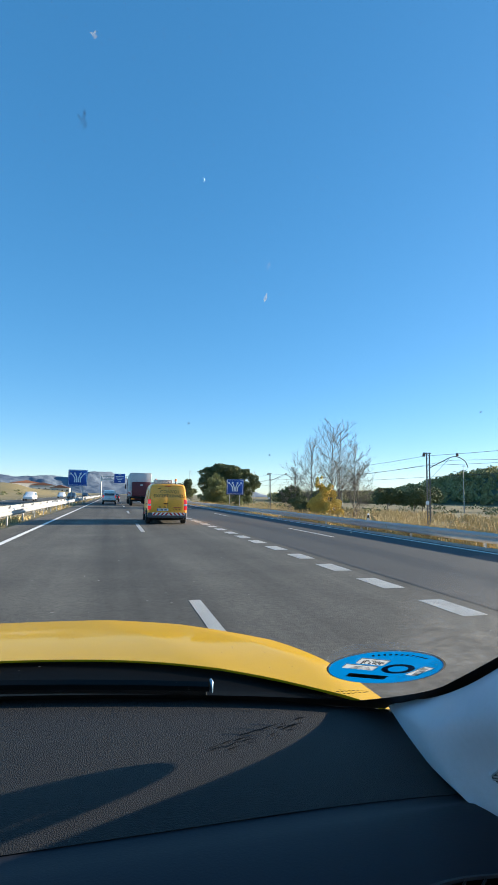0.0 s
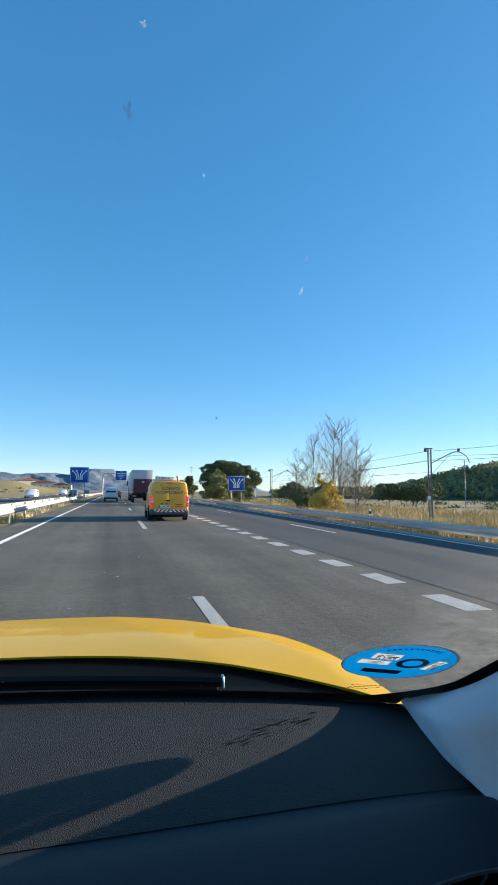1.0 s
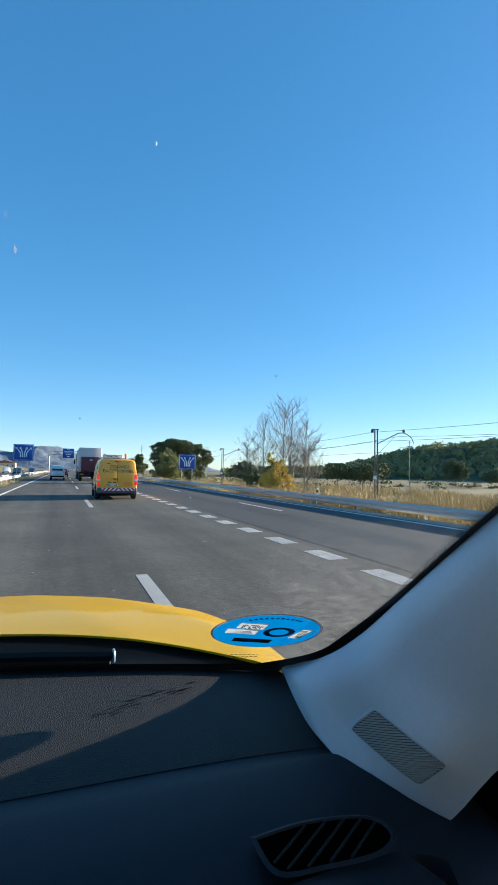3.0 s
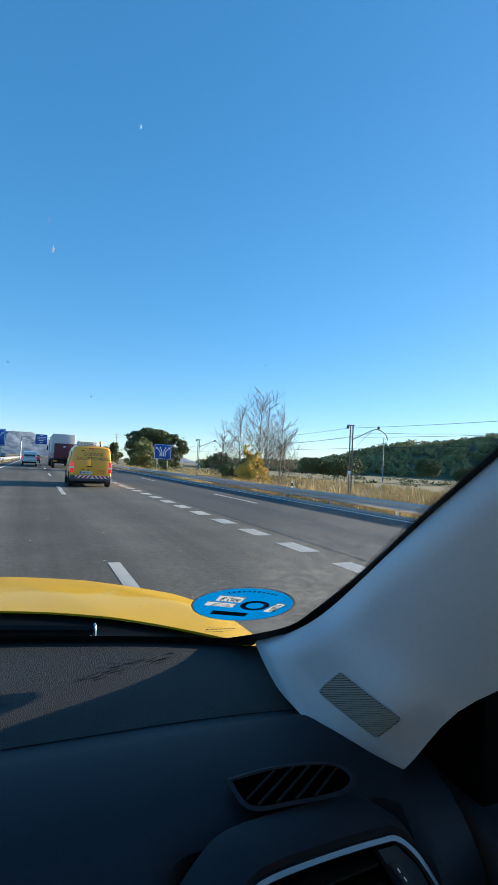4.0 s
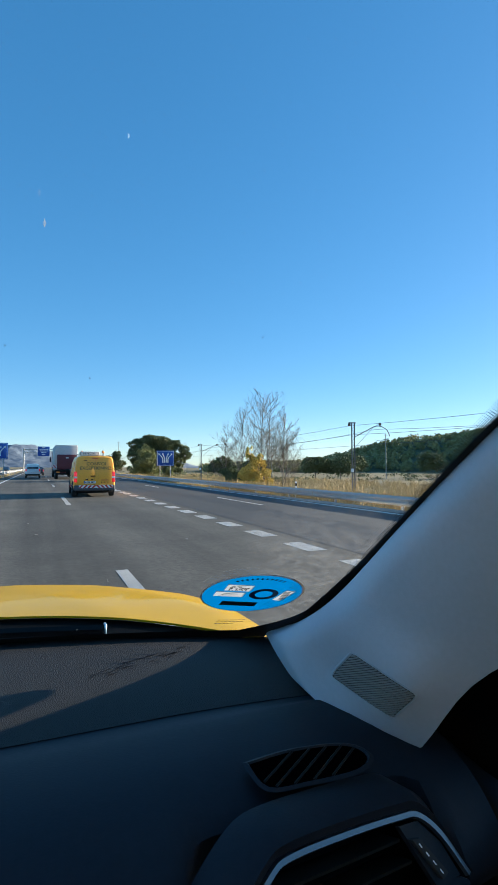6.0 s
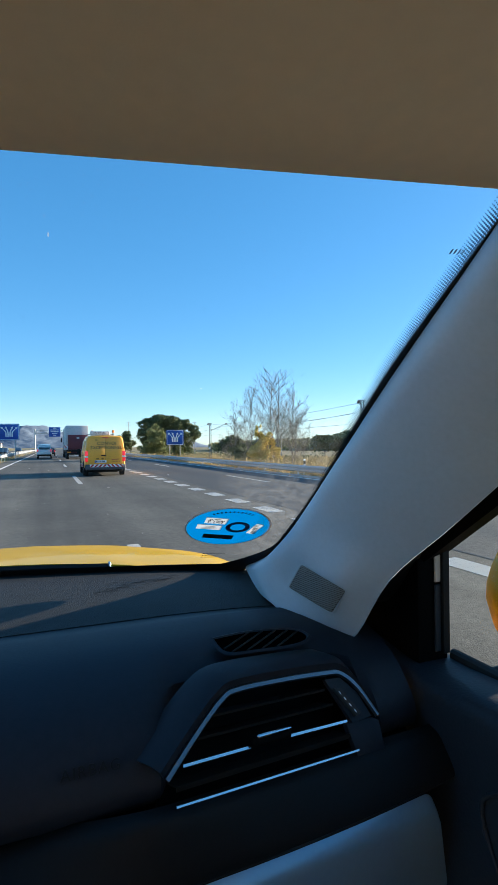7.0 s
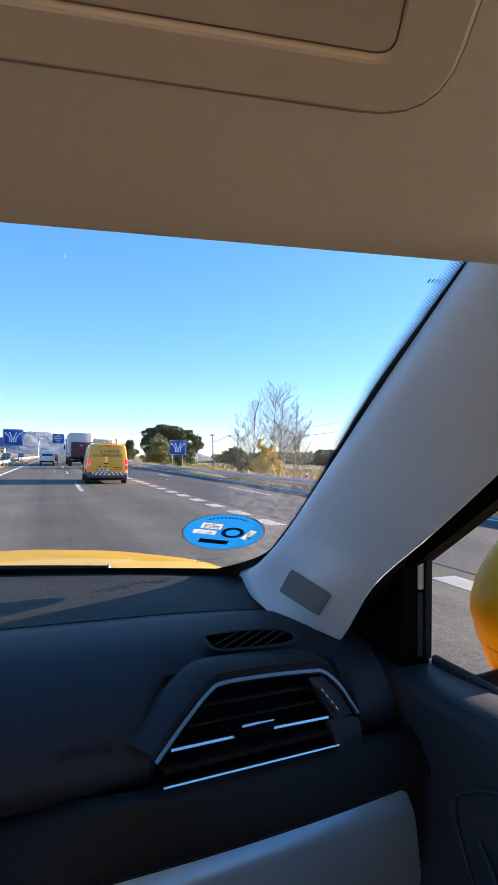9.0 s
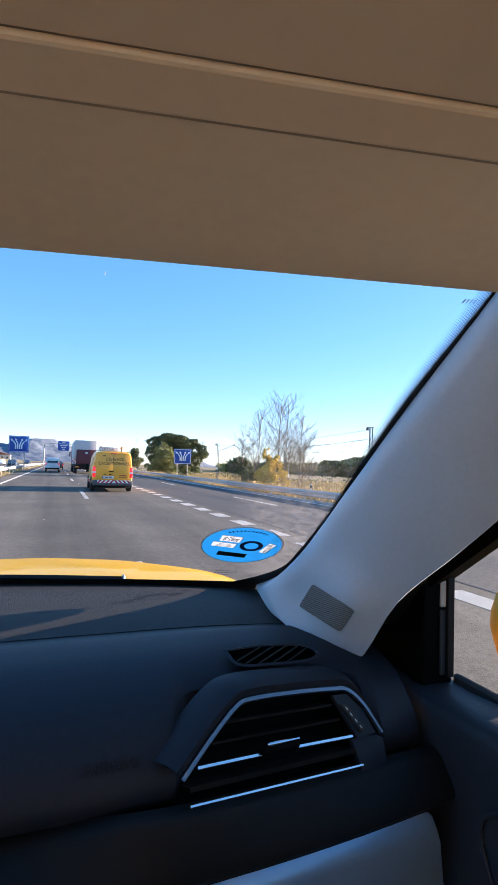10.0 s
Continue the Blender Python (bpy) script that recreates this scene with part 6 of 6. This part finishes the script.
# one strip as a dark lower piece and a pale upper one, painted sunlit
part("channel_edge", boxed((DOOR_X - 0.004, 0.2925, 1.038), (0.009, 0.003, 0.076), 0.001, 1), DOOR_BLACK, door)
part("channel_edge", boxed((DOOR_X - 0.004, 0.2925, 1.096), (0.009, 0.003, 0.034), 0.001, 1), WALL_PAINT, door, "edge of the window channel, pale colour for its sunlit end")
part("sill_seal", boxed((DOOR_X + 0.022, -0.32, 0.989), (0.010, 1.24, 0.016), 0.003, 1), RUBBER, door)
frame_pts = spline([(DOOR_X - 0.002, 0.315, 1.118), (DOOR_X - 0.004, 0.22, 1.186), (DOOR_X - 0.012, 0.10, 1.268), (DOOR_X - 0.030, -0.06, 1.370), (DOOR_X - 0.055, -0.25, 1.44), (DOOR_X - 0.065, -0.6, 1.47), (DOOR_X - 0.065, -1.2, 1.46)], 40)
rows = [[p + Vector(o) for o in ((-0.042, 0.004, -0.010), (-0.050, -0.002, 0.012), (-0.03, 0.0, 0.020), (0.02, 0.0, 0.022), (0.02, 0, -0.020), (-0.018, 0, -0.030))] for p in frame_pts]
part("window_frame", loft(rows, close=True), PIANO, door, "black door window frame")
wg = part("window_glass", loft([[(DOOR_X + 0.016, p.y, 1.0), (p.x + 0.014, p.y, p.z + 0.008)] for p in frame_pts]), SIDE_GLASS, door, "clear side window")
wg.visible_shadow = False
part("body_side", loft([[(DOOR_X + 0.055, y, 0.93), (DOOR_X + 0.085, y, 0.90), (DOOR_X + 0.10, y, 0.75), (DOOR_X + 0.07, y, 0.2)] for y in (-1.3, -0.4, 0.4, 0.75)], thick=0.004), YELLOW, door, "yellow painted outer skin")
part("pocket_rim", bar(spline([(DOOR_X - 0.052, 0.100, 0.952), (DOOR_X - 0.052, 0.140, 0.944), (DOOR_X - 0.054, 0.176, 0.922), (DOOR_X - 0.055, 0.182, 0.903), (DOOR_X - 0.056, 0.169, 0.874), (DOOR_X - 0.057, 0.140, 0.830)], 20), 0.0024, 8), DOOR_BLACK, door, "raised rim of the door pocket")
part("pocket_edge", bar([Vector((DOOR_X - 0.056, 0.150, 0.896)), Vector((DOOR_X - 0.057, 0.128, 0.872)), Vector((DOOR_X - 0.057, 0.095, 0.855))], 0.0026, 8), DOOR_BLACK, door)
part("pull_handle", bar(spline([(DOOR_X - 0.075, 0.12, 0.86), (DOOR_X - 0.10, 0.06, 0.90), (DOOR_X - 0.10, -0.1, 0.90), (DOOR_X - 0.075, -0.16, 0.86)], 12), 0.012, 8), GREY_PLASTIC, door)

mirror = thing("wing_mirror", "yellow wing mirror with a black lower shell", "wing mirror", (0.668, 0.289, 1.034))


MIRROR = Matrix.Scale(0.85, 4)  # scaled down and set closer, with added depth and height that shade the vent


def shell(z0, z1, grow):
    rows_ = []
    for z in np.linspace(z0, z1, 9):
        w_ = 0.115 * (1 - (0.78 * (z / 0.142) ** 1.7 if z > 0 else -3.2 * z)) * grow
        f_ = 0.085 * math.sqrt(max(0.02, 1 - (z / 0.15) ** 2)) * grow
        rows_.append([(w_ * math.copysign(abs(math.cos(q)) ** 0.7, math.cos(q)), f_ * math.sin(q) + 0.01, z) for q in np.linspace(0, math.tau, 25)[:-1]])
    return moved(loft(rows_, close=True, caps=True), MIRROR)


part("cap", shell(-0.052, 0.142, 1.0), WARMED_YELLOW, mirror, "glossy yellow cap")
part("lower_shell", shell(-0.092, -0.055, 0.98), WARMED_YELLOW, mirror)
part("lower_trim", shell(-0.103, -0.094, 0.95), BLACK_PLASTIC, mirror, "black underside")
part("seam", shell(-0.055, -0.052, 0.975), RUBBER, mirror)
part("mirror_glass", moved(boxed((0, -0.074, 0.01), (0.17, 0.004, 0.12), 0.01, 2), MIRROR), CHROME, mirror, "mirror glass facing the cabin")
part("foot", bar(spline([(-0.055, 0.01, -0.086), (-0.11, 0.03, -0.100), (-0.165, 0.05, -0.104)], 6), 0.017, 10), BLACK_PLASTIC, mirror)

# ---------------------------------------------------------------- sun visor, roof and the rest of the cabin
visor = thing("sun_visor", "beige sun visor folded up, with a recessed mirror cover", "sun visor")
VM = Matrix.Translation((0.0362, -0.0871, 1.2820)) @ pose(0, 0, 0, -6, 0, -12)
visor.matrix_world = VM


def slab(x0, x1, y0, y1, z0, z1, r_):
    o = rounded([Vector((x0, y0, 0)), Vector((x1, y0, 0)), Vector((x1, y1, 0)), Vector((x0, y1, 0))], r_, 6)
    return prism([(p.x, p.y) for p in o], z0, z1, "z", 0.0015)


part("pad", slab(-0.30, 0.16, -0.17, 0.0, 0.0, 0.014, 0.02), VISOR, visor, "beige cloth-covered pad")


def rect(x0, x1, y0, y1, r_, z):
    lean = 0.28 * (y1 - y0)  # the outer end runs in towards the hinge
    return [p + Vector((0, 0, z)) for p in rounded([Vector((x0, y0, 0)), Vector((x1 - lean, y0, 0)), Vector((x1, y1, 0)), Vector((x0, y1, 0))], r_, 6)]


FR = pose(0.0668, -0.0424, 0, 0, 0, 1.0)


def flat(x0, x1, y0, y1, r_, z0, z1):
    return moved(prism([(p.x, p.y) for p in rect(x0, x1, y0, y1, r_, 0)], z0, z1, "z"), FR)


rings = [rect(-0.25, 0.009, -0.12, 0.0, 0.013, 0.0), rect(-0.25, 0.009, -0.12, 0.0, 0.013, -0.0006), rect(-0.249, 0.008, -0.119, -0.001, 0.012, -0.0012), rect(-0.240, -0.002, -0.108, -0.0085, 0.004, -0.0012), rect(-0.2395, -0.0025, -0.1075, -0.0090, 0.004, -0.0010), rect(-0.239, -0.003, -0.1065, -0.0095, 0.003, -0.0003)]
part("mirror_frame", moved(loft([r_ + r_[:1] for r_ in rings]), FR), VISOR, visor, "raised beige frame", smooth=False)
part("mirror_cover", flat(-0.2385, -0.0033, -0.106, -0.0100, 0.003, -0.0007, -0.0005), HEADLINER, visor, "sliding cover", smooth=False)
# thin darker sheets: the shade in the visor's grooves, given as colour
part("inner_joint", flat(-0.2392, -0.0028, -0.1067, -0.0094, 0.003, -0.0004, -0.0002), VISOR_JOINT, visor, "darker strip for the shade in the joint round the cover", smooth=False)
part("shadow_gap", flat(-0.2504, 0.0095, -0.1204, 0.0007, 0.0135, -0.0004, -0.0001), VISOR_JOINT, visor, "darker strip for the shade in the joint round the frame", smooth=False)
part("knob", moved(boxed((-0.012, -0.026, -0.0030), (0.007, 0.007, 0.006), 0.0028, 3), FR), VISOR, visor, "small rounded knob")

roof_rows = []
for k in range(12):
    y = -0.10 - 1.75 * k / 11
    top = 1.50 + 0.03 * math.sin(k / 11 * math.pi)
    roof_rows.append([(MID + (0.80 - 0.02 * abs(k - 5) / 5) * s, y + (0.06 * s * s if k == 0 else 0), top - 0.06 * s ** 4) for s in np.linspace(-1, 1, 13)])
solid("ceiling", loft(roof_rows, thick=0.03), HEADLINER, "pale cloth headliner of the car roof", "ceiling", "structure")
solid("windscreen_pillar_far", bar([(-1.11, 0.61, 1.035), (-1.09, 0.3, 1.23), (-1.06, -0.1, 1.50)], 0.035, 8), PILLAR, "pale pillar trim on the driver's side", "pillar trim", "structure")
far_door = loft([[(-1.225, y, 1.0), (-1.19, y, 0.99), (-1.17, y, 0.80), (-1.18, y, 0.3)] for y in (-1.3, -0.5, 0.45)], thick=0.004)
solid("far_door_panel", far_door, BLACK_PLASTIC, "black door panel on the driver's side", "car door", "structure")
# out of view; their tan is chosen to bounce warm light onto the visor
solid("cabin_floor", boxed((MID, -0.4, 0.28), (1.7, 2.2, 0.05)), TAN_CLOTH, "unseen car floor, tan to bounce warm light", "floor", "structure")
solid("rear_wall", boxed((MID, -1.55, 0.68), (1.66, 0.1, 0.8), 0.03, 1), TAN_CLOTH, "unseen rear shelf closing the cabin, tan to bounce warm light", "wall", "structure")
for sx in (MID + 0.40, MID - 0.40):
    seat = thing("front_seat", "unseen front seat, tan to bounce light up to the visor", "car seat", (sx, -0.62, 0.3), group="front seats")
    part("cushion", boxed((0, 0.1, 0.17), (0.5, 0.5, 0.18), 0.06, 3), TAN_CLOTH, seat)
    part("backrest", boxed((0, -0.27, 0.55), (0.50, 0.14, 0.80), 0.05, 3), TAN_CLOTH, seat)
# out of view; added as a shadow caster above the dashboard
rv = thing("rear_view_mirror", "unseen black rear-view mirror at the windscreen's top, added to cast a shadow", "mirror", (MID, 0.06, 1.40))
part("housing", boxed((0, 0, 0), (0.24, 0.03, 0.065), 0.014, 3), BLACK_PLASTIC, rv)
part("stem", bar([(0, 0.01, 0.02), (0, 0.06, 0.05)], 0.01, 8), BLACK_PLASTIC, rv)

# ---------------------------------------------------------------- the car's outer body
body = thing("car_body", "yellow body shell of the car, closed round the cabin", "car")
hip = lambda y: 0.93 - 0.10 * max(0.0, (y - 0.9) / 1.05) ** 2
for side in (-1, 1):
    y0 = 0.76 if side > 0 else -1.6
    skin = []
    for y in np.linspace(y0, 1.93, 16):
        w_ = 0.93 - 0.16 * max(0.0, (y - 0.8) / 1.13) ** 2.2
        top_ = min(hip(y), hood_z(MID + 0.8, max(y, 0.9)) - 0.06) - 0.10 * max(0.0, y - 1.0)
        skin.append([(MID + side * (w_ - 0.07), y, top_), (MID + side * (w_ - 0.02), y, top_ - 0.05), (MID + side * w_, y, top_ - 0.2), (MID + side * (w_ - 0.03), y, 0.12)])
    part("side_panel", loft(skin, thick=0.004), YELLOW, body)
part("rear_panel", boxed((MID, -1.64, 0.56), (1.78, 0.06, 0.92), 0.03, 2), YELLOW, body)
nose = []
for z, d_ in ((0.12, 0.02), (0.35, 0.10), (0.55, 0.08), (0.70, -0.02)):
    nose.append([(MID + 0.78 * s_, 1.93 + d_ - 0.10 * s_ * s_, z) for s_ in np.linspace(-1, 1, 13)])
part("front_panel", loft(nose, thick=0.004), YELLOW, body)
outer_roof = [[(p[0], p[1], p[2] + 0.04) for p in row] for row in roof_rows]
part("roof_skin", loft(outer_roof, thick=0.003), YELLOW, body)
part("underbody", boxed((MID, 0.15, 0.14), (1.6, 3.4, 0.05), 0.01, 1), BLACK_PLASTIC, body)
for wx in (-0.80, 0.80):
    for wy in (1.28, -1.20):
        tyre = bmesh.new()
        bmesh.ops.create_cone(tyre, cap_ends=True, segments=36, radius1=0.31, radius2=0.31, depth=0.20, matrix=Matrix.Translation((MID + wx, wy, ROAD + 0.31)) @ pose(0, 0, 0, 0, 90, 0))
        wheel = part("wheel", tyre, RUBBER, body, "black tyre")
        hub = bmesh.new()
        bmesh.ops.create_cone(hub, cap_ends=True, segments=28, radius1=0.20, radius2=0.19, depth=0.212, matrix=Matrix.Translation((MID + wx, wy, ROAD + 0.31)) @ pose(0, 0, 0, 0, 90, 0))
        part("rim", hub, ALLOY, wheel)
